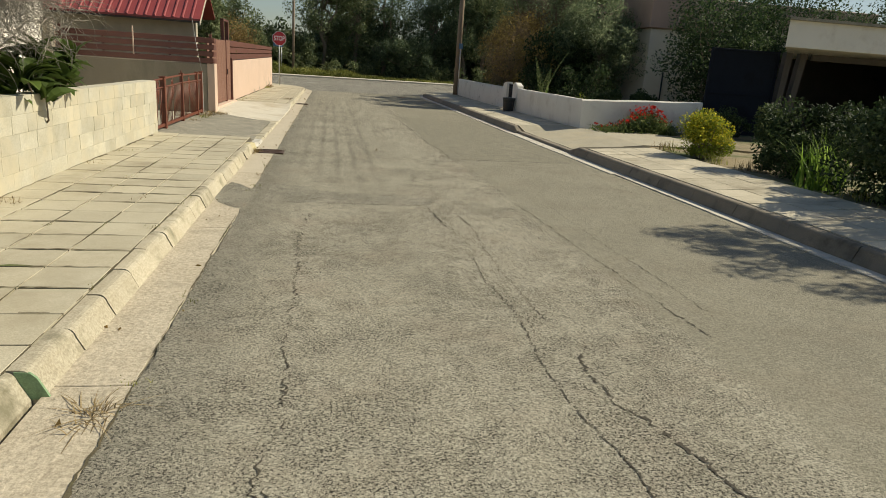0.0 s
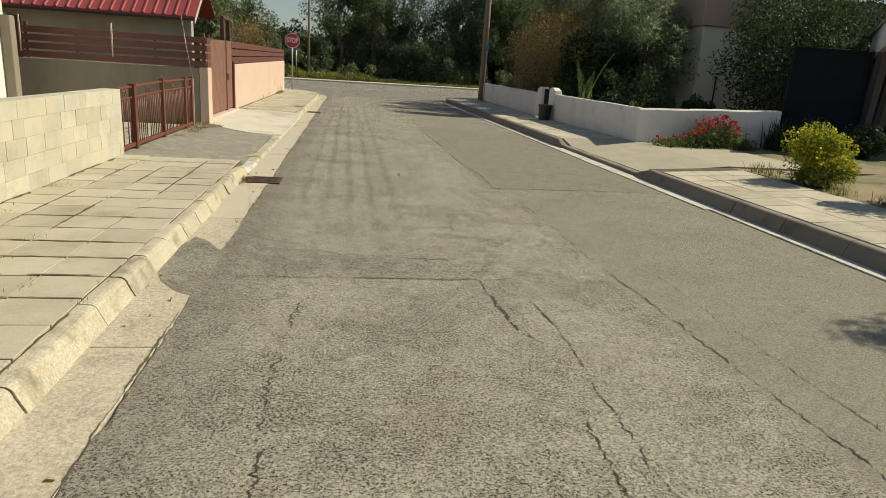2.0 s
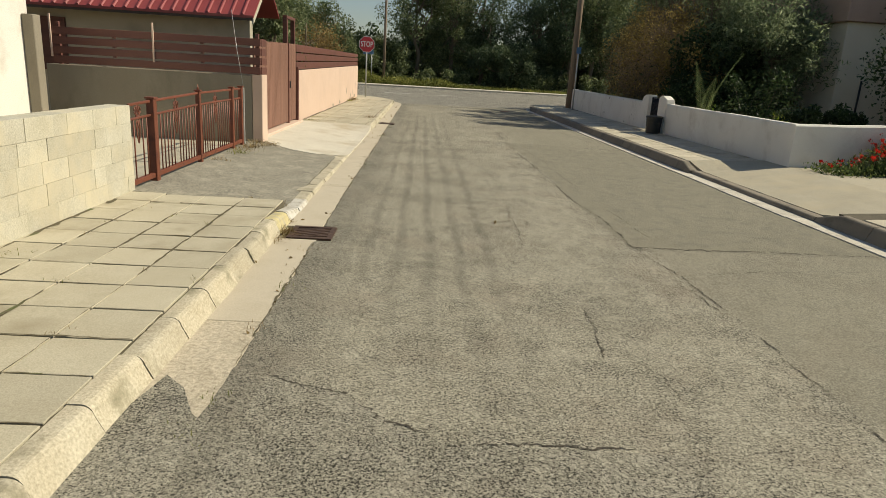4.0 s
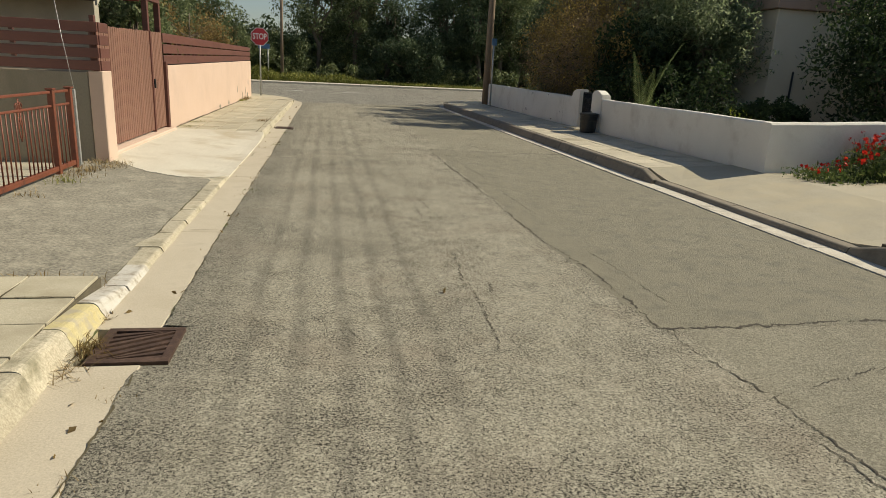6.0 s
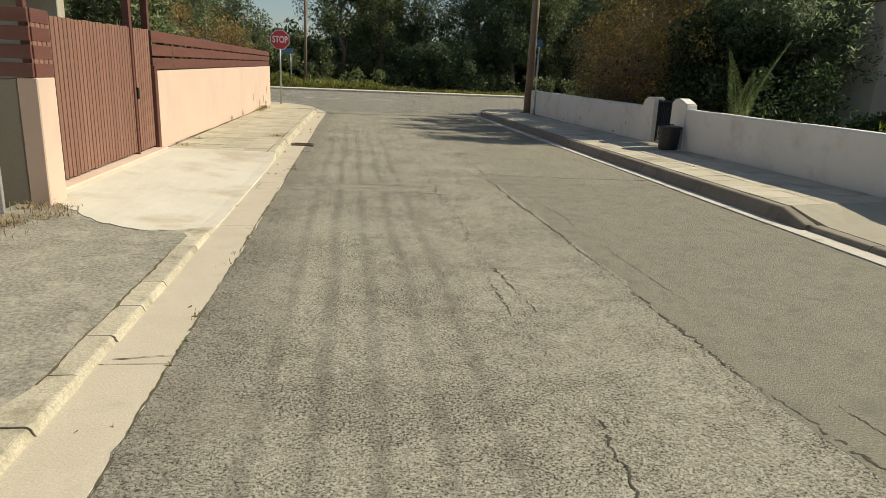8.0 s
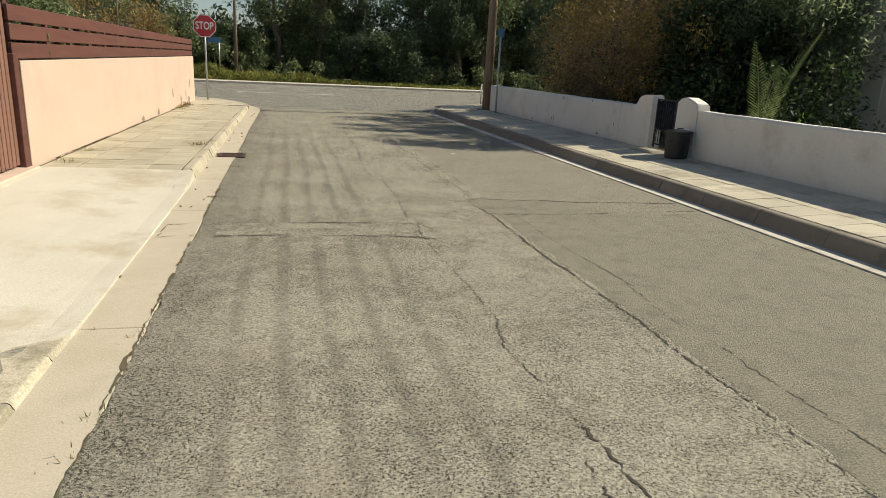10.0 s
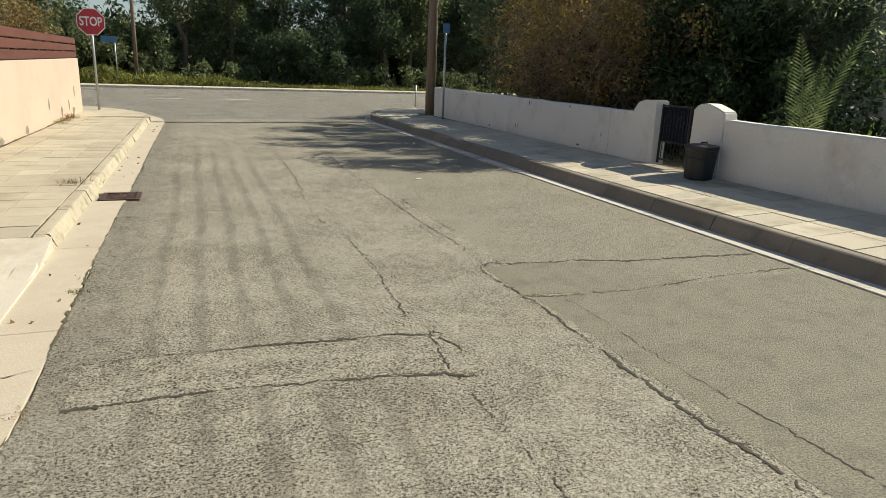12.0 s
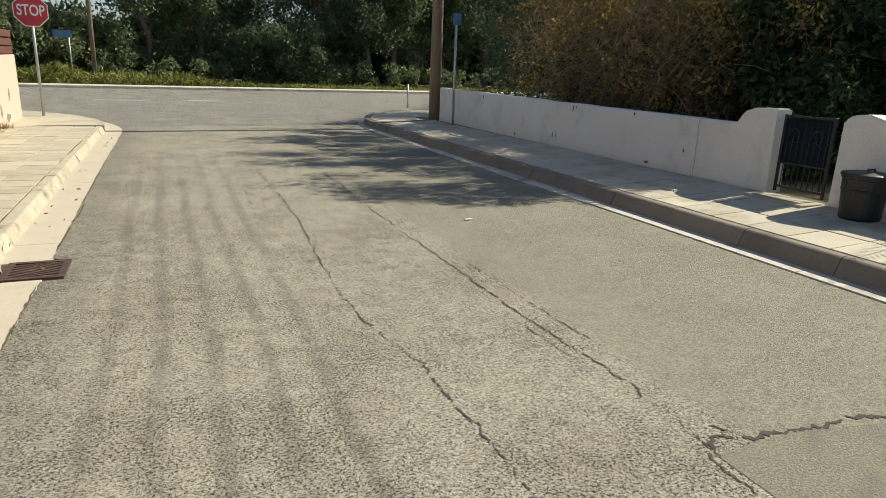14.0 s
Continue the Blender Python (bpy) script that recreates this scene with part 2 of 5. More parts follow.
M_BROWNBAND = surface("brown_parapet", (0.38, 0.265, 0.205), (0.43, 0.305, 0.24), 1, 60, 0.85, 0.2)
M_NAVY = surface("dark_navy_sheet_metal", (0.010, 0.013, 0.020), (0.014, 0.018, 0.027), 2, 60, 0.9, 0.15, stain=(0.008, 0.009, 0.012), stain_scale=2)
M_NAVY.node_tree.nodes["Principled BSDF"].inputs["Specular IOR Level"].default_value = 0.12
M_BLACK = surface("black_iron_paint", (0.009, 0.009, 0.010), (0.018, 0.017, 0.016), 10, 120, 0.5, 0.2)
M_BIN = surface("dark_green_black_plastic", (0.008, 0.010, 0.010), (0.014, 0.017, 0.017), 4, 140, 0.45, 0.1)
# near-black plaster: the shade inside the carport is put into its colour
M_DARKROOM = surface("shade_dark_plaster", (0.060, 0.052, 0.046), (0.090, 0.078, 0.068), 2, 60, 0.9, 0.3)
M_GRATE = surface("rusty_cast_iron", (0.060, 0.036, 0.026), (0.11, 0.066, 0.046), 18, 160, 0.65, 0.4, stain=(0.16, 0.10, 0.07), stain_scale=12, metal=0.3)
M_GALV = surface("galvanised_steel", (0.42, 0.42, 0.40), (0.55, 0.55, 0.53), 6, 80, 0.45, 0.1, metal=0.6)
M_SIGNRED = surface("faded_red_sign_face", (0.50, 0.035, 0.045), (0.56, 0.05, 0.06), 4, 50, 0.45, 0.05, grain_mix=0.1)
M_SIGNWHITE = surface("white_sign_film", (0.80, 0.78, 0.76), (0.84, 0.82, 0.80), 6, 50, 0.45, 0.05, grain_mix=0.1)
M_SIGNBLUE = surface("faded_blue_sign_face", (0.07, 0.17, 0.30), (0.10, 0.21, 0.34), 6, 50, 0.45, 0.05)
M_POLEWOOD = surface("weathered_pole_wood", (0.21, 0.155, 0.105), (0.29, 0.22, 0.155), 6, 60, 0.9, 0.5, squash=(6, 6, 0.5), stain=(0.14, 0.1, 0.07), stain_scale=3)
M_SOIL = surface("dry_soil_and_grass", (0.22, 0.175, 0.10), (0.30, 0.24, 0.14), 1.5, 40, 0.95, 0.7, 0.02, stain=(0.10, 0.12, 0.04), stain_scale=0.6, stain_lo=0.48, stain_hi=0.62)
M_YARD = surface("pale_yard_tiles", (0.396, 0.360, 0.274), (0.454, 0.418, 0.324), 2, 80, 0.85, 0.2)
M_BARK = surface("grey_brown_bark", (0.13, 0.10, 0.07), (0.21, 0.17, 0.12), 8, 60, 0.95, 0.8, 0.02, squash=(3, 3, 0.6))
M_TWIG = surface("pale_grey_twig", (0.255, 0.232, 0.195), (0.345, 0.315, 0.270), 10, 80, 0.9, 0.3, island=0.25)
M_BROWNTWIG = surface("brown_twig", (0.21, 0.15, 0.09), (0.36, 0.26, 0.15), 6, 80, 0.9, 0.3, island=0.4)
M_GREENFACE = surface("green_painted_kerb_end", (0.19, 0.31, 0.16), (0.24, 0.36, 0.20), 14, 120, 0.75, 0.2, stain=(0.16, 0.22, 0.11), stain_scale=9)
M_DIRT = surface("dark_dirt_and_moss", (0.075, 0.065, 0.035), (0.13, 0.105, 0.06), 9, 120, 0.95, 0.6, stain=(0.10, 0.12, 0.035), stain_scale=2.5, stain_lo=0.55, stain_hi=0.65)
M_STRAW = surface("dry_straw", (0.19, 0.135, 0.065), (0.31, 0.23, 0.11), 20, 150, 0.95, 0.3, island=0.4)
L_FAR = leaf_material("far_tree_leaves", (0.133, 0.174, 0.076), (0.245, 0.291, 0.129), (0.490, 0.512, 0.272), 0.55, 0.45)
L_FARDARK = leaf_material("cypress_leaves", (0.080, 0.120, 0.062), (0.140, 0.190, 0.098), (0.29, 0.345, 0.190), 0.55, 0.4)
L_BROWN = leaf_material("autumn_leaves", (0.21, 0.145, 0.060), (0.37, 0.255, 0.095), (0.60, 0.43, 0.16), 0.55, 0.45)
L_CREEPER = leaf_material("half_dry_creeper_leaves", (0.24, 0.18, 0.07), (0.50, 0.35, 0.11), (0.85, 0.66, 0.20), 0.55, 0.6)
L_OLIVE = leaf_material("olive_leaves", (0.15, 0.20, 0.10), (0.31, 0.37, 0.20), (0.62, 0.68, 0.43), 0.55, 0.6)
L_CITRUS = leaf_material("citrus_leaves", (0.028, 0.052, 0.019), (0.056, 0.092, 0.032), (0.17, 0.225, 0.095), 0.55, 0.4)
L_BROAD = leaf_material("broad_glossy_leaves", (0.055, 0.095, 0.022), (0.10, 0.15, 0.035), (0.22, 0.27, 0.08), 0.35)
L_GRASS = leaf_material("verge_grass", (0.17, 0.20, 0.045), (0.29, 0.30, 0.075), (0.46, 0.42, 0.135), 0.6, 0.45)
L_BLADE = leaf_material("iris_blades", (0.17, 0.29, 0.045), (0.28, 0.43, 0.075), (0.44, 0.55, 0.13), 0.45, 0.5)
L_SHRUB = leaf_material("shrub_leaves", (0.039, 0.065, 0.023), (0.072, 0.111, 0.036), (0.208, 0.247, 0.104), 0.35)
L_POPPY = leaf_material("poppy_leaves", (0.08, 0.13, 0.035), (0.15, 0.20, 0.055), (0.30, 0.33, 0.11), 0.5, 0.4)
L_DAISY = leaf_material("yellow_bush_leaves", (0.203, 0.281, 0.031), (0.374, 0.437, 0.047), (0.624, 0.624, 0.078), 0.6, 0.45)
L_YELLOW = leaf_material("yellow_petals", (0.58, 0.50, 0.03), (0.70, 0.62, 0.05), (0.80, 0.72, 0.12), 0.6, 0.5)
L_RED = leaf_material("red_petals", (0.50, 0.018, 0.012), (0.66, 0.035, 0.02), (0.78, 0.09, 0.05), 0.6, 0.4)
L_PALM = leaf_material("palm_leaflets", (0.130, 0.182, 0.065), (0.208, 0.260, 0.104), (0.351, 0.390, 0.169), 0.45, 0.45)


# ---- builders ----
def part(name, bm, material, parent=None, label=""):
    me = bpy.data.meshes.new(name)
    bm.to_mesh(me)
    bm.free()
    me.materials.append(material)
    ob = new(name, me)
    ob.parent = parent
    if label:
        ob["label"] = label
    return ob


def raw(name, verts, faces, material, parent=None, label="", smooth=False):
    me = bpy.data.meshes.new(name)
    me.from_pydata([tuple(map(float, v)) for v in verts], [], [tuple(map(int, f)) for f in faces])
    me.materials.append(material)
    if smooth:
        me.polygons.foreach_set("use_smooth", [True] * len(me.polygons))
    me.update()
    ob = new(name, me)
    ob.parent = parent
    if label:
        ob["label"] = label
    return ob


def empty(name, label, category, group="", kind="", at=(0, 0, 0)):
    ob = new(name)
    ob.empty_display_size = 0.1
    ob.location = at
    return tagged(ob, label, category, group, kind)


def box(bm, x0, x1, y0, y1, z0, z1, bevel=0.0, jitter=0.0):
    vs = [bm.verts.new((x + random.uniform(-jitter, jitter), y + random.uniform(-jitter, jitter), z + random.uniform(-jitter, jitter))) for z in (z0, z1) for x, y in ((x0, y0), (x1, y0), (x1, y1), (x0, y1))]
    fs = [bm.faces.new([vs[i] for i in f]) for f in ((3, 2, 1, 0), (4, 5, 6, 7), (0, 1, 5, 4), (1, 2, 6, 5), (2, 3, 7, 6), (3, 0, 4, 7))]
    if bevel:
        es = list({e for f in fs for e in f.edges})
        bmesh.ops.bevel(bm, geom=es, offset=bevel, segments=1, affect="EDGES")
    return bm


def box_part(name, x0, x1, y0, y1, z0, z1, material, parent=None, bevel=0.008, label="", jitter=0.0):
    return part(name, box(bmesh.new(), x0, x1, y0, y1, z0, z1, bevel, jitter), material, parent, label)


def prism(name, outline, z0, z1, material, parent=None, bevel=0.0, label="", top=None):
    """An upright slab over a plan outline; top(x, y) may give the height of its upper face."""
    bm = bmesh.new()
    lo = [bm.verts.new((x, y, z0)) for x, y in outline]
    hi = [bm.verts.new((x, y, top(x, y) if top else z1)) for x, y in outline]
    bm.faces.new(lo[::-1])
    up = bm.faces.new(hi)
    n = len(outline)
    for i in range(n):
        bm.faces.new((lo[i], lo[(i + 1) % n], hi[(i + 1) % n], hi[i]))
    if bevel:
        bmesh.ops.bevel(bm, geom=list(up.edges), offset=bevel, segments=2, affect="EDGES")
    bmesh.ops.recalc_face_normals(bm, faces=bm.faces)
    return part(name, bm, material, parent, label)


def tube_data(paths, sides=5):
    """Tapered tubes along lists of points: (points, first radius, last radius)."""
    V, F = [], []
    for pts, r0, r1 in paths:
        pts = [Vector(p) for p in pts]
        base = len(V)
        n = len(pts)
        for i, p in enumerate(pts):
            d = (pts[min(i + 1, n - 1)] - pts[max(i - 1, 0)])
            d = d.normalized() if d.length > 1e-6 else Vector((0, 0, 1))
            u = d.cross(Vector((0.31, 0.87, 0.38)))
            u = u.normalized() if u.length > 1e-4 else Vector((1, 0, 0))
            w = d.cross(u)
            r = r0 + (r1 - r0) * i / max(1, n - 1)
            for k in range(sides):
                a = 2 * math.pi * k / sides
                V.append(p + (u * math.cos(a) + w * math.sin(a)) * r)
        for i in range(n - 1):
            for k in range(sides):
                a, b = base + i * sides + k, base + i * sides + (k + 1) % sides
                F.append((a, b, b + sides, a + sides))
        F.append(tuple(range(base, base + sides))[::-1])
        F.append(tuple(range(base + (n - 1) * sides, base + n * sides)))
    return V, F


def tubes(name, paths, material, parent=None, sides=5, label="", smooth=True):
    V, F = tube_data(paths, sides)
    return raw(name, V, F, material, parent, label, smooth)


def wander(a, b, n, sway, rng):
    """A crooked line from a to b."""
    a, b = np.array(a, float), np.array(b, float)
    pts = [a + (b - a) * i / n for i in range(n + 1)]
    L = np.linalg.norm(b - a)
    for i in range(1, n):
        pts[i] = pts[i] + rng.normal(0, sway * L, 3)
    return pts


def leaves(name, centres, size, material, parent=None, aspect=0.45, rng=None, hang=0.0, label="", spread=0.35):
    """Many small pointed leaves, one bent diamond of two triangles each, at the given centres."""
    rng = rng or np.random.default_rng(1)
    c = np.asarray(centres, float)
    n = len(c)
    d = rng.normal(size=(n, 3))
    d[:, 2] -= hang
    d /= np.linalg.norm(d, axis=1, keepdims=True)
    e = np.cross(d, rng.normal(size=(n, 3)))
    e /= np.linalg.norm(e, axis=1, keepdims=True) + 1e-9
    nrm = np.cross(d, e)
    s = size * rng.uniform(1 - spread, 1 + spread, (n, 1))
    V = np.stack([c - d * s * 0.5, c + e * s * aspect * 0.5 + nrm * s * 0.08, c + d * s * 0.5, c - e * s * aspect * 0.5 + nrm * s * 0.08], 1).reshape(-1, 3)
    i = np.arange(n)[:, None] * 4
    T = np.concatenate([i + [0, 1, 2], i + [0, 2, 3]], 1).reshape(-1, 3)
    me = bpy.data.meshes.new(name)
    me.vertices.add(len(V))
    me.vertices.foreach_set("co", V.ravel())
    me.loops.add(len(T) * 3)
    me.loops.foreach_set("vertex_index", T.ravel())
    me.polygons.add(len(T))
    me.polygons.foreach_set("loop_start", np.arange(len(T)) * 3)
    me.update(calc_edges=True)
    me.materials.append(material)
    ob = new(name, me)
    ob.parent = parent
    if label:
        ob["label"] = label
    return ob


def clumps(rng, centre, radii, k, n, tight=0.33, shell=0.55, floor=0.1):
    """Leaf centres: k uneven clumps in an ellipsoid, n leaves in all."""
    centre, radii = np.array(centre, float), np.array(radii, float)
    d = rng.normal(size=(k, 3))
    d /= np.linalg.norm(d, axis=1, keepdims=True)
    cc = centre + d * radii * rng.uniform(shell, 1.0, (k, 1))
    r = radii.min() * tight * rng.uniform(0.6, 1.5, k)
    idx = rng.integers(0, k, n)
    o = rng.normal(size=(n, 3))
    o /= np.linalg.norm(o, axis=1, keepdims=True)
    pts = cc[idx] + o * (r[idx] * rng.uniform(0, 1, n) ** 0.4)[:, None]
    pts[:, 2] = np.maximum(pts[:, 2], floor + rng.uniform(0, 0.1, n))
    return pts, cc


def tree(name, at, height, radii, leaf, n, size, label, category="tree", k=40, lift=None, trunk_r=0.16, bark=None, aspect=0.45, hang=0.0, seed=0, tight=0.33, shell=0.55, group="", limbs=16):
    rng = np.random.default_rng(seed)
    base = empty(name, label, category, group, at=at)
    lift = height - radii[2] if lift is None else lift
    pts, cc = clumps(rng, (0, 0, lift), radii, k, n, tight, shell)
    top = (rng.normal(0, 0.1), rng.normal(0, 0.1), lift + radii[2] * 0.45)
    stem = wander((0, 0, -0.1), top, 7, 0.02, rng)
    paths = [(stem, trunk_r, trunk_r * 0.25)]
    for c in cc[rng.permutation(k)[:limbs]]:
        j = int(rng.integers(2, 6))
        paths.append((wander(stem[j], c, 5, 0.05, rng), trunk_r * 0.38, trunk_r * 0.06))
    tubes("trunk", paths, bark or M_BARK, base, 6)
    leaves("crown", pts, size, leaf, base, aspect, rng, hang)
    return base


def thicket(rng, centre, radii, n, length, steps, r, down=0.0, start=None):
    """Tangled thin twigs inside an ellipsoid."""
    paths = []
    c, R = np.array(centre, float), np.array(radii, float)
    for _ in range(n):
        d = rng.normal(size=3)
        d /= np.linalg.norm(d)
        p = c + d * R * rng.uniform(0.2, 0.95) if start is None else np.array(start, float) + rng.normal(0, 0.05, 3)
        v = rng.normal(size=3) + d * 0.8
        v[2] -= down
        pts = [p]
        for _ in range(steps):
            v = v / np.linalg.norm(v) + rng.normal(0, 0.35, 3)
            v[2] -= down * 0.25
            p = p + v / np.linalg.norm(v) * length / steps
            pts.append(p)
        paths.append((pts, r * rng.uniform(0.6, 1.3), r * 0.25))
    return paths


# ---- ground, streets, kerbs ----
SKEW = 0.11                      # the cross street runs a little aslant


def rise(s):
    return 0.28 * max(0.0, min(1.0, (s - 42.0) / 10.6)) ** 1.6


def road_z(x, y):
    return rise(y - SKEW * x)


def sheet(name, xs, ss, zf, material, parent=None, label=""):
    """A grid over x and the slanted distance s, with y = s + SKEW * x."""
    V = [(x, s + SKEW * x, zf(x, s)) for s in ss for x in xs]
    n = len(xs)
    F = [(j * n + i, j * n + i + 1, (j + 1) * n + i + 1, (j + 1) * n + i) for j in range(len(ss) - 1) for i in range(n - 1)]
    return raw(name, V, F, material, parent, label, True)


def ground_z(x, s):
    if s >= 53.2:
        return 0.30 + 0.06 * math.sin(x * 0.4) + 0.02 * min(20.0, s - 53.2)
    if s > 37.0:
        return -0.12 + rise(s) * 0.9
    return 0.10 if x <= -3.35 else (0.20 if x >= 6.5 else -0.15)


ground = sheet("ground", [-500, -120, -60, -30, -20, -14, -10, -6, -3.36, -3.34, 0, 4, 6.49, 6.51, 8, 10, 14, 20, 30, 60, 120, 500], [-80, -20, 0, 10, 20, 30, 36.9, 37.1, 44, 48, 52.6, 53.0, 53.3, 56, 60, 70, 90, 150, 600], ground_z, M_SOIL)
tagged(ground, "dry brown soil with patches of green weeds", "ground", kind="structure")

road = empty("road", "worn sun-bleached grey asphalt street with cracks", "road", kind="structure")


def lane_z(x, s):
    return rise(s) + 0.0012 * math.sin(s * 0.7 + x)


xs = [-1.13 + 5.75 * i / 24 for i in range(25)]
sheet("roadway", xs, [-14 + i * 0.5 for i in range(103)], lane_z, ASPHALT, road)
sheet("cross_street", [-80, -60, -40, -25, -15, -10, -6, -3, 0, 3, 6, 10, 15, 25, 40, 60, 90], [35.0, 36, 38, 40, 42, 43, 44, 45, 46, 47, 48, 49, 50, 51, 52, 52.6], lambda x, s: rise(s) - 0.004, CROSS_ASPHALT, road)

RNG = np.random.default_rng(5)


def crack(pts, width, material=M_CRACK, step=0.015, sway=0.011, lift=0.0036, label="", parent=None):
    """A ragged dark ribbon along a rough line: an open crack, a joint or a painted shadow line."""
    line = []
    for (x0, y0), (x1, y1) in zip(pts[:-1], pts[1:]):
        n = max(2, int(math.hypot(x1 - x0, y1 - y0) / step))
        line += [(x0 + (x1 - x0) * i / n, y0 + (y1 - y0) * i / n) for i in range(n)]
    line.append(pts[-1])
    off, drift, open_ = 0.0, 0.0, 1.0
    V, F = [], []
    for i, (x, y) in enumerate(line):
        a, b = line[max(0, i - 2)], line[min(len(line) - 1, i + 2)]
        d = Vector((b[0] - a[0], b[1] - a[1], 0)).normalized()
        nrm = Vector((-d.y, d.x, 0))
        drift = drift * 0.94 + RNG.normal(0, sway * 0.3)
        off = off * 0.4 + RNG.normal(0, sway * 0.6)
        open_ = min(1.7, max(0.15, open_ + (1.0 - open_) * 0.07 + RNG.normal(0, 0.2)))
        c = Vector((x, y, 0)) + nrm * (off + drift)
        tip = min(1.0, 0.25 + 0.15 * min(i, len(line) - 1 - i))
        for s in (-0.5, 0.5):
            q = c + nrm * s * width * 0.48 * open_ * tip * RNG.uniform(0.25, 1.6)
            V.append((q.x, q.y, road_z(q.x, q.y) + lift + lane_z(q.x, q.y - SKEW * q.x) - rise(q.y - SKEW * q.x)))
    gap = RNG.uniform(size=len(line) // 3 + 2)
    F = [(2 * i, 2 * i + 2, 2 * i + 3, 2 * i + 1) for i in range(len(line) - 1) if gap[i // 3] > 0.12]
    return raw("crack" if parent is None else "joint_dirt", V, F, material, parent or road, label)


# hairlines and open cracks on the near stretch
crack([(-0.44, 2.2), (-0.47, 3.0), (-0.42, 3.55), (-0.48, 4.1), (-0.44, 4.8), (-0.46, 5.6), (-0.50, 6.8), (-0.40, 7.6)], 0.016, sway=0.016)
crack([(-0.46, 4.6), (-0.70, 4.58), (-0.92, 4.62)], 0.010)
crack([(-0.30, 2.0), (-0.44, 2.9)], 0.012)
crack([(1.10, 1.9), (1.05, 2.9), (0.98, 3.6), (1.02, 4.3), (1.04, 4.9), (0.99, 5.4), (1.03, 6.0)], 0.014)
crack([(1.50, 2.5), (1.37, 3.04), (1.22, 3.46), (1.20, 3.71), (1.23, 3.96), (1.34, 4.15)], 0.036, sway=0.014)
crack([(1.30, 4.0), (1.22, 4.6), (1.18, 5.4), (1.20, 6.3), (1.25, 6.84), (1.20, 7.6)], 0.014)
crack([(1.06, 4.24), (1.10, 4.57), (1.28, 4.62)], 0.010)
crack([(1.12, 6.75), (0.99, 7.07), (0.92, 7.7), (0.92, 8.08)], 0.036, sway=0.014)
crack([(1.25, 7.1), (1.20, 7.7), (1.17, 8.05)], 0.012)
crack([(2.24, 4.2), (2.19, 5.4), (2.14, 6.4), (2.12, 7.6), (2.07, 8.7), (2.09, 10.4), (2.05, 11.4), (1.95, 12.26)], 0.017)
crack([(2.49, 4.4), (2.50, 5.5), (2.47, 6.3), (2.47, 7.8), (2.49, 8.3)], 0.012)
crack([(-1.14, 8.0), (-1.0, 8.12), (0.04, 8.10), (0.93, 8.10), (1.20, 8.12)], 0.017)
crack([(-1.14, 9.3), (-0.54, 9.06), (-0.29, 8.8), (0.0, 8.63), (0.63, 8.64), (1.14, 8.62), (1.6, 8.7)], 0.020)
crack([(1.0, 10.4), (0.92, 9.5)], 0.014)
crack([(1.18, 9.45), (1.21, 9.06)], 0.010)
# corner and long edge of the refilled trench
crack([(1.92, 12.26), (2.4, 12.26), (3.2, 12.3), (4.5, 12.36)], 0.040, sway=0.012)
crack([(1.94, 11.3), (2.9, 11.6), (4.4, 11.85)], 0.012)
crack([(1.94, 11.3), (2.0, 10.9), (2.06, 10.4)], 0.012)
crack([(1.92, 12.26), (1.95, 12.7), (1.98, 13.35), (1.93, 14.0)], 0.036, sway=0.012)
crack([(1.93, 14.0), (1.86, 14.9), (1.87, 16.5), (1.86, 17.3), (1.85, 18.4)], 0.026)
crack([(1.85, 18.4), (1.81, 19.4), (1.83, 20.7), (1.79, 21.5)], 0.034, sway=0.012)
crack([(2.25, 12.7), (2.20, 13.7), (2.16, 14.1)], 0.014)
crack([(2.18, 15.6), (2.13, 17.2)], 0.013)
crack([(2.09, 17.4), (2.18, 18.4), (2.09, 19.6), (2.10, 20.7)], 0.015)
# cracks down the middle
crack([(0.80, 12.0), (0.86, 12.6), (0.84, 13.16), (0.88, 13.8), (0.92, 14.1)], 0.018)
crack([(1.01, 12.9), (1.02, 13.3)], 0.012)
crack([(0.88, 14.7), (0.82, 15.2), (0.83, 16.2)], 0.014)
crack([(1.02, 15.4), (0.93, 16.4), (0.85, 17.3), (0.95, 17.8), (0.92, 18.4), (0.90, 19.3), (0.88, 19.9), (0.96, 20.4)], 0.022)
crack([(-0.07, 12.4), (-0.01, 12.15)], 0.012)
crack([(0.17, 12.8), (0.29, 12.9), (0.47, 12.91), (0.62, 13.04)], 0.010)
crack([(-1.12, 15.02), (-0.84, 15.04), (-0.42, 15.0), (-0.38, 14.8)], 0.013)
# trench across the street beside the pale driveway
crack([(-1.14, 19.9), (-0.69, 19.9), (-0.18, 19.91), (0.43, 19.84), (0.83, 19.79), (1.0, 19.7)], 0.038, sway=0.009)
crack([(-1.14, 20.4), (-0.16, 20.4), (0.34, 20.35), (0.70, 20.36), (0.96, 20.28)], 0.042, sway=0.009)
crack([(0.02, 19.9), (-0.02, 20.36)], 0.010)
crack([(0.98, 20.4), (1.02, 20.15), (1.10, 19.95)], 0.022, sway=0.016)
crack([(1.78, 21.5), (1.92, 21.63), (2.1, 21.58), (2.7, 21.55), (3.1, 21.42), (4.52, 21.35)], 0.050)
crack([(1.82, 20.8), (2.0, 20.74), (2.73, 20.71), (3.44, 20.85), (4.55, 20.9)], 0.026)
crack([(1.91, 21.79), (1.99, 21.71), (2.07, 21.62)], 0.014)
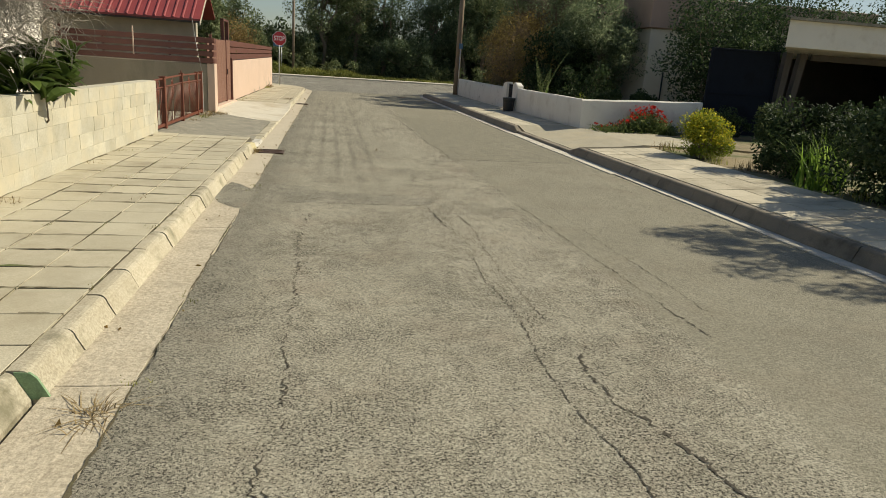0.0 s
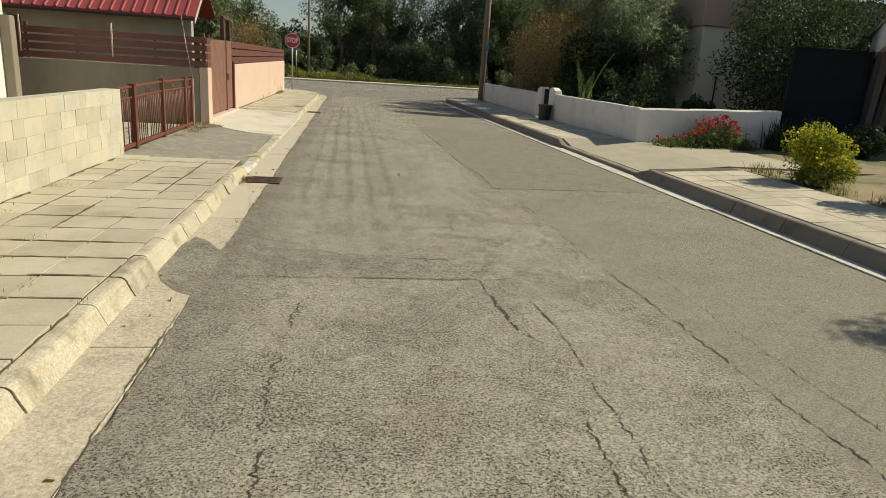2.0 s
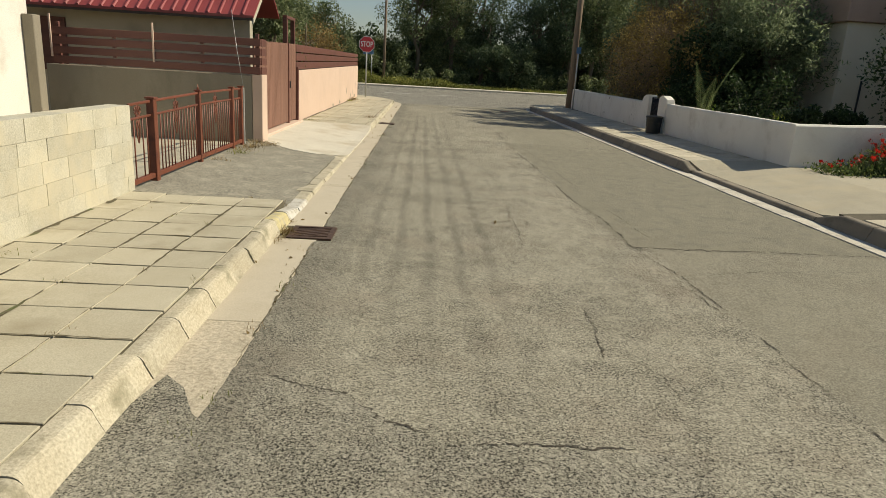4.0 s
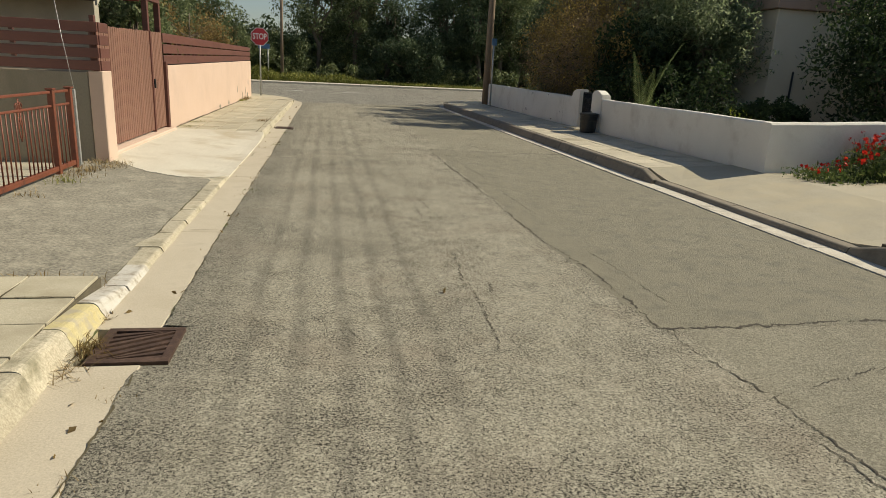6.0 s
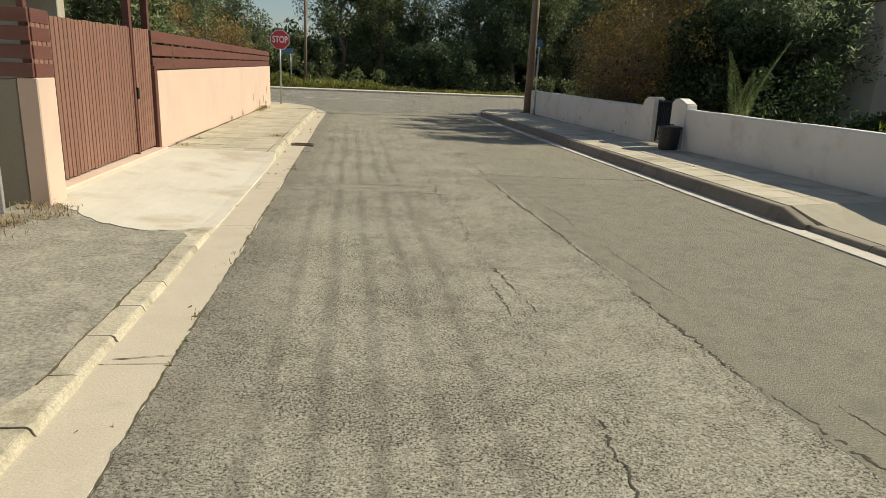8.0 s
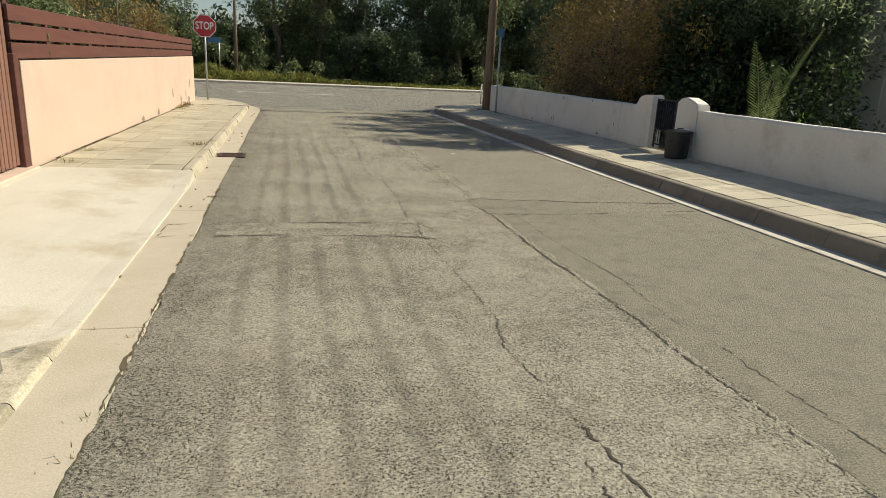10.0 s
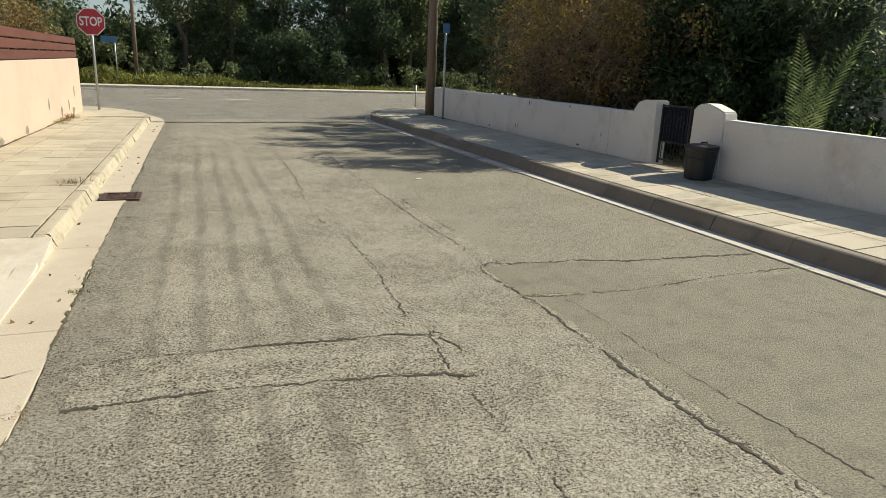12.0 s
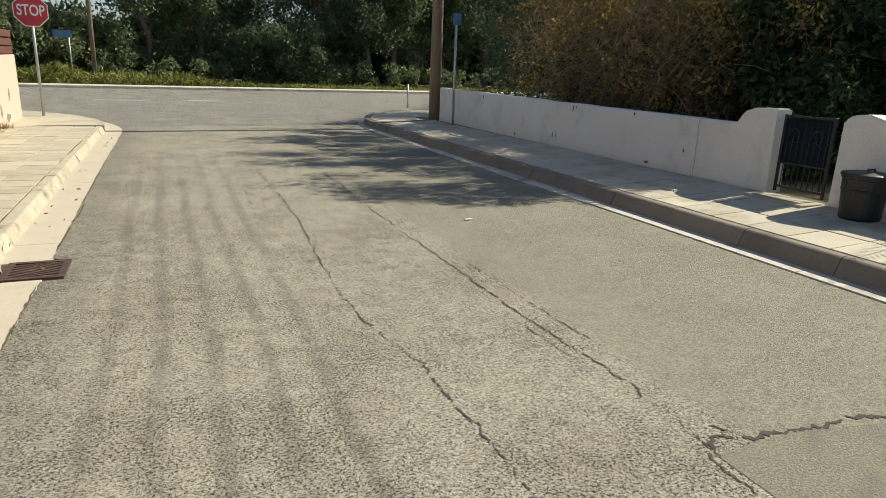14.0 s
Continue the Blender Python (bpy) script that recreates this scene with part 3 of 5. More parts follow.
# far stretch
crack([(1.84, 21.5), (1.88, 22.2), (1.84, 23.3), (1.85, 24.4), (1.81, 25.7), (1.83, 27.1), (1.89, 28.4), (1.86, 30.0)], 0.022)
crack([(2.0, 24.4), (2.02, 23.7), (2.04, 22.7)], 0.020)
crack([(1.75, 23.14), (1.79, 22.5)], 0.014)
crack([(0.88, 20.6), (0.96, 21.8), (0.94, 22.7), (0.84, 23.5), (0.82, 24.1), (0.85, 25.0)], 0.020)
crack([(0.85, 25.0), (0.96, 26.4), (0.98, 28.4), (0.98, 30.2)], 0.019)
crack([(0.61, 28.2), (0.57, 26.6)], 0.015)
crack([(0.65, 24.4), (0.63, 24.05)], 0.012)
# dark ragged line straight across the street mouth
crack([(-1.05, 36.3), (1.1, 36.45), (4.4, 36.6)], 0.055, sway=0.006)
# a shadow line on the cross street, painted as a dark ribbon
crack([(3.2, 45.0), (5.0, 45.1), (7.4, 45.15)], 0.12, sway=0.02)
pale = surface("worn_white_paint", (0.46, 0.45, 0.42), (0.6, 0.59, 0.55), 9, 90, 0.85, 0.2)
for x0, w in ((-8.0, 1.6), (-2.6, 1.7), (0.6, 1.3)):
    V = [(x, s + SKEW * x, rise(s) + 0.006) for x, s in ((x0, 46.85), (x0 + w, 46.85), (x0 + w, 47.02), (x0, 47.02))]
    raw("lane_dash", V, [(0, 1, 2, 3)], pale, road, "worn white painted dash")

# crumbling asphalt edge lapping over the gutter
V, F = [], []
wv = 0.0
for i in range(700):
    yy = -2.0 + i * 0.0535
    wv = wv * 0.9 + RNG.normal(0, 0.006)
    xe = -1.128 + 0.6 * wv + RNG.normal(0, 0.004)
    V += [(xe, yy, 0.0125), (xe + 0.010, yy, 0.0145), (-0.95, yy, 0.0025)]
    if i and not (11.9 < yy < 12.45 or 24.84 < yy < 25.4):
        k = 3 * i
        F += [(k - 3, k - 2, k + 1, k), (k - 2, k - 1, k + 2, k + 1)]
raw("ragged_edge", V, F, ASPHALT, road, "crumbling dark asphalt edge")

# trench refills
seal_l = empty("asphalt_patch", "rectangular rough asphalt repair patch in the street", "patch", kind="structure")
for fill_m, quad in ((M_SEAL, ((-1.12, 19.9), (-0.18, 19.91), (0.85, 19.82), (0.95, 20.28), (0.3, 20.35), (-1.12, 20.4))), (M_SMOOTH, ((1.82, 20.82), (2.73, 20.73), (3.3, 20.84), (3.1, 21.4), (2.3, 21.56), (1.83, 21.52))), (M_DARKSEAL, ((-1.12, 8.08), (0.93, 8.1), (1.14, 8.6), (0.0, 8.63), (-0.29, 8.8), (-0.54, 9.06), (-1.12, 9.28)))):
    raw("fill", [(x, y, lane_z(x, y - SKEW * x) + 0.0022) for x, y in quad], [tuple(range(len(quad)))], fill_m, seal_l)


# long smooth refill along the right half of the street, with a ragged edge
V, F = [], []
wv = 0.0
for i in range(171):
    yy = 12.26 + i * 0.05
    wv = wv * 0.85 + RNG.normal(0, 0.008)
    xe = 1.90 - 0.02 * math.sin(yy) + wv
    for k in range(9):
        xx = xe + (4.615 - xe) * k / 8
        V.append((xx, yy, lane_z(xx, yy - SKEW * xx) + 0.0014))
    if i:
        F += [(9 * (i - 1) + k, 9 * (i - 1) + k + 1, 9 * i + k + 1, 9 * i + k) for k in range(8)]
raw("refill", V, F, M_SMOOTH, seal_l, "smooth dusty asphalt refill")


def kerb_profile(foot, back, h, side, lean=0.05, nose_r=0.055):
    """Cross-section from the street side to the pavement: rounded nose on a leaning face."""
    w = back - foot
    r = min(nose_r, h * 0.5)
    c = foot + lean * side * h / 0.15 + side * r
    nose = [(c - side * r * math.cos(radians(a)), h - r + r * math.sin(radians(a))) for a in (8, 28, 48, 68, 90)]
    return [(foot, -0.12), (foot, 0.0)] + nose + [(back, h), (back, -0.12)]


def kerb_stone(parent, y0, y1, h0, h1, foot, back, side, material, shift=0.0, label="", nose_r=0.055):
    a, b = kerb_profile(foot + shift, back + shift, h0, side, nose_r=nose_r), kerb_profile(foot + shift, back + shift, h1, side, nose_r=nose_r)
    n = len(a)
    V = [(x, y0, z) for x, z in a] + [(x, y1, z) for x, z in b]
    F = [(i, (i + 1) % n, n + (i + 1) % n, n + i) for i in range(n)] + [tuple(range(n))[::-1], tuple(range(n, 2 * n))]
    return raw("kerb_stone", V, F, material, parent, label)


def left_height(y):
    for a, b, h0, h1 in ((-99, 12.3, 0.14, 0.14), (12.3, 13.0, 0.14, 0.055), (13.0, 17.4, 0.055, 0.05), (17.4, 17.9, 0.05, 0.022), (17.9, 22.2, 0.022, 0.022), (22.2, 22.7, 0.022, 0.13), (22.7, 99, 0.13, 0.13)):
        if y < b:
            return h0 + (h1 - h0) * (y - a) / (b - a)


kerb_left = empty("kerb", "cream concrete kerb with a rounded nose beside the gutter", "kerb", kind="structure")
y = 0.6
stones = []
while y < 35.6:
    L = 0.5 if y < 12 else (0.48 if y < 17.6 else (0.5 if y < 22.6 else 1.0))
    e = min(y + L, 35.6)
    m = M_YELLOW if 11.7 < y < 12.25 else (M_WHITEWASH if 12.2 < y < 13.1 else (M_APRON_NEW if 17.7 < y < 21.9 else M_KERB))
    sh = random.uniform(-0.008, 0.008) - (0.075 if y < 3.4 else 0)
    stones.append(kerb_stone(kerb_left, y + 0.0035, e - 0.0035, left_height(y) + random.uniform(-0.006, 0.006), left_height(e), -1.47, -1.70 if 12.9 < y < 17.5 else -1.63, -1, m, sh, nose_r=0.055 if y < 22.6 else 0.03))
    y = e
V = [(x, 3.598, z) for x, z in kerb_profile(-1.455, -1.60, 0.135, -1)[1:8:2]] + [(-1.60, 3.598, 0.135), (-1.60, 3.598, 0.0)]
raw("end_face", V + [(x, 3.612, z) for x, _, z in V], [tuple(range(6)), tuple(range(6, 12))[::-1]] + [(i, 6 + i, 6 + (i + 1) % 6, (i + 1) % 6) for i in range(6)], M_GREENFACE, kerb_left, "green painted end of a kerb stone")

gutter_left = empty("gutter", "cream concrete gutter strip beside the asphalt", "gutter", kind="structure")
y = -8.0
while y < 35.6:
    L = random.choice((1.9, 2.4, 3.1))
    e = min(y + L, 35.6)
    pieces = [(y, e)]
    for d0, d1 in ((11.92, 12.4), (24.86, 25.34)):
        pieces = [q for a, b in pieces for q in (((a, min(b, d0)), (max(a, d1), b)) if a < d1 and b > d0 else ((a, b),)) if q[1] - q[0] > 0.02]
    for a, b in pieces:
        box_part("gutter_strip", -1.50, -1.125 + random.uniform(-0.012, 0.012), a + 0.004, b - 0.004, -0.12, 0.012, M_GUTTER if a < 8.5 else M_GUTTER_NEW, gutter_left, 0.004)
    y = e
raw("broken_strip", [(x, y, 0.0145) for x, y in ((-1.485, 8.15), (-1.40, 7.92), (-1.26, 7.72), (-1.10, 7.60), (-1.09, 8.7), (-1.18, 8.78), (-1.30, 9.02), (-1.43, 9.15), (-1.49, 8.8))], [tuple(range(9))], M_DARKSEAL, gutter_left, "gutter stretch filled with asphalt")

gutter_right = empty("gutter", "narrow whitish concrete strip along the street edge", "gutter", kind="structure")
y = -8.0
while y < 36.5:
    e = min(y + random.choice((2.0, 2.6, 3.0)), 36.5)
    box_part("gutter_strip", (4.62 if e < 14 else 4.55) + random.uniform(-0.012, 0.012), 4.80, y + 0.004, e - 0.004, -0.12, 0.014, M_GUTTER_R, gutter_right, 0.004)
    y = e


# dirt in the joints along gutter and kerb
for x, y0, y1, w, z in ((-1.475, 0.6, 35.0, 0.030, 0.010), (-1.637, 0.8, 12.2, 0.024, 0.139), (-1.637, 22.8, 35.0, 0.022, 0.128), (-1.64, 13.1, 17.3, 0.02, 0.054)):
    crack([(x, y0), (x, (y0 + y1) / 2), (x, y1)], w * 1.3, M_DIRT, 0.06, 0.007, z, "dirt and moss packed into a joint", gutter_left)
for y0, y1, w in ((2.2, 7.4, 0.026), (9.3, 11.8, 0.03), (12.6, 17.0, 0.02), (17.0, 19.7, 0.045), (20.5, 24.7, 0.03), (25.6, 33.0, 0.03)):
    crack([(-1.128, y0), (-1.132, (y0 + y1) / 2), (-1.128, y1)], w, M_DIRT, 0.03, 0.005, 0.0165, "dark soil and moss along the ragged asphalt edge", gutter_left)
for pts in (((-1.47, 19.8), (-1.3, 19.87), (-1.13, 19.9)), ((-1.46, 20.28), (-1.3, 20.3), (-1.13, 20.36)), ((-1.42, 19.85), (-1.40, 20.25)), ((-1.49, 14.75), (-1.13, 14.8))):
    crack(list(pts), 0.015, M_DIRT, 0.02, 0.006, 0.0165, "crack through the gutter concrete", gutter_left)


def right_height(y):
    for a, b, h0, h1 in ((-99, 13.6, 0.18, 0.18), (13.6, 14.0, 0.18, 0.07), (14.0, 17.9, 0.07, 0.07), (17.9, 18.4, 0.07, 0.18), (18.4, 99, 0.18, 0.18)):
        if y < b:
            return h0 + (h1 - h0) * (y - a) / (b - a)


kerb_right = empty("kerb", "grey concrete kerb, coloured darker for its shaded street face", "kerb", kind="structure")
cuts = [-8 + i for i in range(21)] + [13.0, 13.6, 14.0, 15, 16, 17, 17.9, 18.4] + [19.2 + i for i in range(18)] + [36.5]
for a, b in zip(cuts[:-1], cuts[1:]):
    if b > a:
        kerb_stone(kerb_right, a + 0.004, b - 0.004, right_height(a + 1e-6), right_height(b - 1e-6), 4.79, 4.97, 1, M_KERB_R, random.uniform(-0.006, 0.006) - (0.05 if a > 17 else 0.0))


def arc(cx, cy, r, a0, a1, n=16):
    return [(cx + r * math.cos(radians(a0 + (a1 - a0) * i / n)), cy + r * math.sin(radians(a0 + (a1 - a0) * i / n))) for i in range(n + 1)]


def ribbon(name, inner, outer, z0, z1, material, parent, label=""):
    V, F = [], []
    for (a, b), (c, d) in zip(inner, outer):
        za, zc = road_z(a, b), road_z(c, d)
        V += [(a, b, za + z0), (a, b, za + z1), (c, d, zc + z1), (c, d, zc + z0)]
    for i in range(len(inner) - 1):
        for k in range(4):
            F.append((4 * i + k, 4 * i + (k + 1) % 4, 4 * i + 4 + (k + 1) % 4, 4 * i + 4 + k))
    F += [(3, 2, 1, 0), tuple(4 * (len(inner) - 1) + k for k in range(4))]
    return raw(name, V, F, material, parent, label)


LC, RC = (-7.5, 35.6), (10.3, 36.5)
tailL = [(-80, LC[1] + 6.0 - SKEW * 72.5)]
ribbon("kerb_bend", arc(*LC, 5.87, 0, 90) + tailL, arc(*LC, 6.03, 0, 90) + [(-80, tailL[0][1] + 0.16)], -0.1, 0.13, M_KERB, kerb_left)
ribbon("gutter_bend", arc(*LC, 6.0, 0, 90) + tailL, arc(*LC, 6.36, 0, 90) + [(-80, tailL[0][1] + 0.5)], -0.1, 0.012, M_GUTTER_NEW, gutter_left)
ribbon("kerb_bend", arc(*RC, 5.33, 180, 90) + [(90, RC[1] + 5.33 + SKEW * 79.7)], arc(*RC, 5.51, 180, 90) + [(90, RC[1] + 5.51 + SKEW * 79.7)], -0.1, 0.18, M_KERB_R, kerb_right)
ribbon("gutter_bend", arc(*RC, 5.5, 180, 90) + [(90, RC[1] + 5.5 + SKEW * 79.7)], arc(*RC, 5.7, 180, 90) + [(90, RC[1] + 5.7 + SKEW * 79.7)], -0.1, 0.012, M_GUTTER_R, gutter_right)
pave_corner_l = prism("pavement", [(-1.62, 35.6)] + arc(*LC, 5.88, 0, 90)[1:] + [(-80, tailL[0][1]), (-80, 24), (-3.5, 38.0), (-3.35, 35.6)], -0.1, 0.135, M_SLAB)
tagged(pave_corner_l, "cream concrete pavement round the street corner", "pavement", kind="structure")
pave_corner_r = prism("pavement", [(4.96, 36.5), (6.6, 36.5), (6.6, 38.2), (90, 41), (90, 50.5)] + arc(*RC, 5.34, 90, 180)[:-1], -0.1, 0.185, M_SLAB_R)
tagged(pave_corner_r, "grey concrete pavement round the shaded street corner", "pavement", kind="structure")

far_kerb = empty("kerb", "pale concrete kerb along the far side of the cross street", "kerb", kind="structure")
x = -70.0
while x < 80:
    V = []
    for xx in (x + 0.01, x + 1.99):
        for s, z in ((52.55, -0.1), (52.55, 0.10), (52.60, 0.13), (53.05, 0.15), (53.05, -0.1)):
            V.append((xx, s + SKEW * xx, rise(52.6) + z))
    F = [(i, (i + 1) % 5, 5 + (i + 1) % 5, 5 + i) for i in range(5)] + [(4, 3, 2, 1, 0), (5, 6, 7, 8, 9)]
    raw("kerb_stone", V, F, M_GUTTER_R, far_kerb)
    x += 2.0


# aprons and pavement beds
def apron(name, x0, x1, y0, y1, zf, material, label, nx=10, ny=16, wob=0.004, front=None):
    V = []
    for j in range(ny + 1):
        for i in range(nx + 1):
            x = x0 + (x1 - x0) * i / nx
            ya = front(x) if front else y0
            yy = ya + (y1 - ya) * j / ny
            V.append((x, yy, zf(x, yy) + random.uniform(-wob, wob)))
    F = [(j * (nx + 1) + i, j * (nx + 1) + i + 1, (j + 1) * (nx + 1) + i + 1, (j + 1) * (nx + 1) + i) for j in range(ny) for i in range(nx)]
    b = len(V)
    rim = [i for i in range(nx + 1)] + [(j + 1) * (nx + 1) - 1 for j in range(1, ny + 1)] + [ny * (nx + 1) + i for i in range(nx - 1, -1, -1)] + [j * (nx + 1) for j in range(ny - 1, 0, -1)]
    V += [(V[i][0], V[i][1], -0.12) for i in rim]
    F += [(rim[(k + 1) % len(rim)], rim[k], b + k, b + (k + 1) % len(rim)) for k in range(len(rim))]
    return tagged(raw(name, V, F, material), label, "pavement", kind="structure")


def left_cross(x, yy):
    f = max(0.0, min(1.0, (-1.63 - x) / 1.5))
    return left_height(yy) * (1 - f) + 0.15 * f


apron("driveway", -3.34, -1.635, 13.02, 18.6, left_cross, M_APRON, "old stained grey concrete driveway before the picket fence", wob=0.0015)


def pour_edge(x):
    """The ragged lip where the new concrete was poured over the old."""
    return float(np.interp(x, (-3.34, -3.16, -2.65, -2.1, -1.7, -1.45), (18.5, 18.3, 17.67, 17.27, 17.45, 17.66))) + 0.03 * math.sin(x * 11) + 0.02 * math.sin(x * 29)


apron("driveway", -3.34, -1.475, 17.46, 22.72, lambda x, yy: left_cross(x, yy) + 0.006, M_APRON_NEW, "pale new concrete driveway before the brown gate", 26, 18, 0.001, pour_edge)
box_part("step", -3.38, -3.12, 18.35, 22.5, 0.0, 0.205, M_PINK, None, 0.02, jitter=0.006)
tagged(bpy.data.objects["step"], "low worn pinkish concrete sill under the brown gate", "step", kind="structure")
RIGHT = lambda x, yy: right_height(yy) + (x - 4.97) / 1.43 * (0.26 - right_height(yy))
apron("driveway", 4.975, 8.3, 13.8, 18.46, lambda x, yy: min(0.27, RIGHT(x, yy) + 0.004), M_APRON_R, "sandy concrete driveway with a dropped kerb", 16, 14)
apron("pavement_bed", 4.975, 6.44, -6.0, 13.79, lambda x, yy: 0.165 + (x - 4.97) * 0.055, M_JOINT, "dirt joints under the paving slabs", 2, 4, 0)
apron("pavement_bed", 4.925, 6.6, 18.47, 36.49, lambda x, yy: 0.165 + (x - 4.97) * 0.055, M_JOINT, "dirt joints under the paving slabs", 2, 4, 0)
apron("pavement_bed", -3.5, -1.635, -3.0, 13.01, lambda x, yy: 0.128, M_JOINT, "dirt joints under the paving slabs", 2, 4, 0)
apron("pavement_bed", -3.5, -1.635, 22.73, 35.6, lambda x, yy: 0.118 + 0.012 * min(1, (-1.63 - x)), M_JOINT, "dirt joints under the paving slabs", 2, 4, 0)
apron("planting_bed", 6.45, 13.0, -6.0, 13.79, lambda x, yy: 0.245 + 0.03 * math.sin(x * 3 + yy * 2), M_SOIL, "dry earth planting bed beside the pavement", 8, 20, 0.02)
apron("planting_bed", 8.305, 13.0, 13.8, 17.58, lambda x, yy: 0.25 + 0.02 * math.sin(x * 3 + yy * 2), M_SOIL, "dry earth bed before the metal gate", 8, 8, 0.02)
apron("yard", -9.0, -3.46, 8.0, 17.98, lambda x, yy: 0.12, M_YARD, "pale tiled courtyard behind the picket fence", 2, 2, 0)

# street ironwork
def drain(y0, y1):
    g = empty("drain_grate", "rusty cast-iron street drain grate in the gutter", "drain", "street drains")
    x0, x1 = -1.40, -0.99
    bm = bmesh.new()
    for a, b, c, d in ((x0, x1, y0, y0 + 0.045), (x0, x1, y1 - 0.045, y1), (x0, x0 + 0.045, y0 + 0.045, y1 - 0.045), (x1 - 0.045, x1, y0 + 0.045, y1 - 0.045)):
        box(bm, a, b, c, d, -0.02, 0.022)
    part("frame", bm, M_GRATE, g)
    box_part("pit", x0 + 0.02, x1 - 0.02, y0 + 0.02, y1 - 0.02, -0.10, -0.022, M_CRACK, g, 0)
    for i in range(8):
        # slanting ribs
        u = y0 - 0.16 + 0.072 * i
        V = []
        for a, b in ((x0 + 0.03, u), (x1 - 0.03, u + 0.21), (x1 - 0.03, u + 0.248), (x0 + 0.03, u + 0.038)):
            b = max(y0 + 0.03, min(y1 - 0.03, b))
            V += [(a, b, -0.006), (a, b, 0.018)]
        raw("rib", V, [(1, 3, 5, 7), (0, 2, 3, 1), (2, 4, 5, 3), (4, 6, 7, 5), (6, 0, 1, 7), (6, 4, 2, 0)], M_GRATE, g)
    return g


drain(11.93, 12.39)
drain(24.87, 25.33)
hole = empty("manhole_cover", "small dark iron cover set in the asphalt", "manhole cover")
V, F = tube_data([([(3.38, 34.9, -0.02), (3.38, 34.9, 0.012)], 0.2, 0.19)], 18)
raw("cover", V, F, M_GRATE, hole)
raw("rim", *tube_data([(arc(0, 0, 1, 0, 0, 1) and [(3.38 + 0.215 * math.cos(a * 0.349), 34.9 + 0.215 * math.sin(a * 0.349), 0.004) for a in range(19)], 0.014, 0.014)], 5), M_GRATE, hole)


# ---- left side: walls, fences, gates ----
def slope_box(name, x0, x1, y0, y1, z0a, z0b, z1a, z1b, material, parent=None, label="", bevel=0.006):
    """A bar along y whose lower and upper faces may climb."""
    bm = bmesh.new()
    vs = [bm.verts.new(v) for v in ((x0, y0, z0a), (x1, y0, z0a), (x1, y1, z0b), (x0, y1, z0b), (x0, y0, z1a), (x1, y0, z1a), (x1, y1, z1b), (x0, y1, z1b))]
    for f in ((3, 2, 1, 0), (4, 5, 6, 7), (0, 1, 5, 4), (1, 2, 6, 5), (2, 3, 7, 6), (3, 0, 4, 7)):
        bm.faces.new([vs[i] for i in f])
    if bevel:
        bmesh.ops.bevel(bm, geom=list(bm.edges), offset=bevel, segments=1, affect="EDGES")
    return part(name, bm, material, parent, label)


gate_wall = empty("front_wall", "grey stucco garden wall stained near the ground", "wall", kind="structure")
box_part("wall_body", -6.75, -3.22, 18.0, 18.2, 0.0, 1.30, M_GREYWALL, gate_wall, 0.012)
box_part("pillar", -3.215, -3.04, 17.99, 18.36, 0.0, 1.315, M_PINK, gate_wall, 0.01, "peach rendered pillar")

front_fence = empty("slat_fence", "red-brown horizontal board fence on a grey wall", "fence", "board fences")
for i in range(4):
    z = 1.32 + i * 0.158
    box_part("board", -6.6, -3.06, 17.975, 18.005, z, z + 0.122, M_WOOD, front_fence, 0.004)
    box_part("board", -3.075, -3.045, 18.006, 18.36, z, z + 0.122, M_WOOD, front_fence, 0.004)
for x in (-6.55, -3.16):
    box_part("post", x, x + 0.06, 18.02, 18.08, 1.30, 2.0, M_WOOD, front_fence, 0.004)
for x, z in ((-4.9, 2.07), (-6.62, 2.12)):
    box_part("post", x, x + 0.03, 17.945, 17.972, 1.42, z, M_PINK, front_fence, 0.004, "pale wooden upright")
for x in (-5.6, -4.1):
    for i in range(3):
        box_part("spacer", x, x + 0.05, 18.006, 18.05, 1.455 + i * 0.158, 1.478 + i * 0.158, M_WOOD, front_fence, 0)

brown_gate = empty("gate", "closed brown vertical-board driveway gate", "gate")
y = 18.42
while y < 22.26:
    if abs(y - 21.45) > 0.05:
        box_part("board", -3.31, -3.275, y, y + 0.085, 0.235 + random.uniform(-0.004, 0.004), 1.90 + (y - 18.4) * 0.018 + random.uniform(-0.006, 0.006), M_GATEWOOD, brown_gate, 0.004)
    y += 0.106
for z in (0.45, 1.65):
    box_part("rail", -3.36, -3.312, 18.4, 22.3, z, z + 0.08, M_GATEWOOD, brown_gate, 0.004)
box_part("gate_post", -3.33, -3.25, 21.42, 21.47, 0.2, 1.97, M_WOOD, brown_gate, 0.006)
box_part("lock", -3.275, -3.235, 21.53, 21.57, 0.98, 1.14, M_BLACK, brown_gate, 0.008, "small dark gate lock")
box_part("gate_post", -3.36, -3.22, 22.34, 22.46, 0.14, 1.45, M_WOOD, brown_gate, 0.008)

porch = empty("pergola", "dark brown timber pergola frame standing behind the gate", "pergola")
for y in (21.75, 22.62):
    box_part("upright", -3.46, -3.36, y, y + 0.1, 0.1, 2.50, M_WOOD, porch, 0.006)
box_part("lintel", -3.46, -3.36, 21.74, 22.73, 2.505, 2.57, M_WOOD, porch, 0.006)

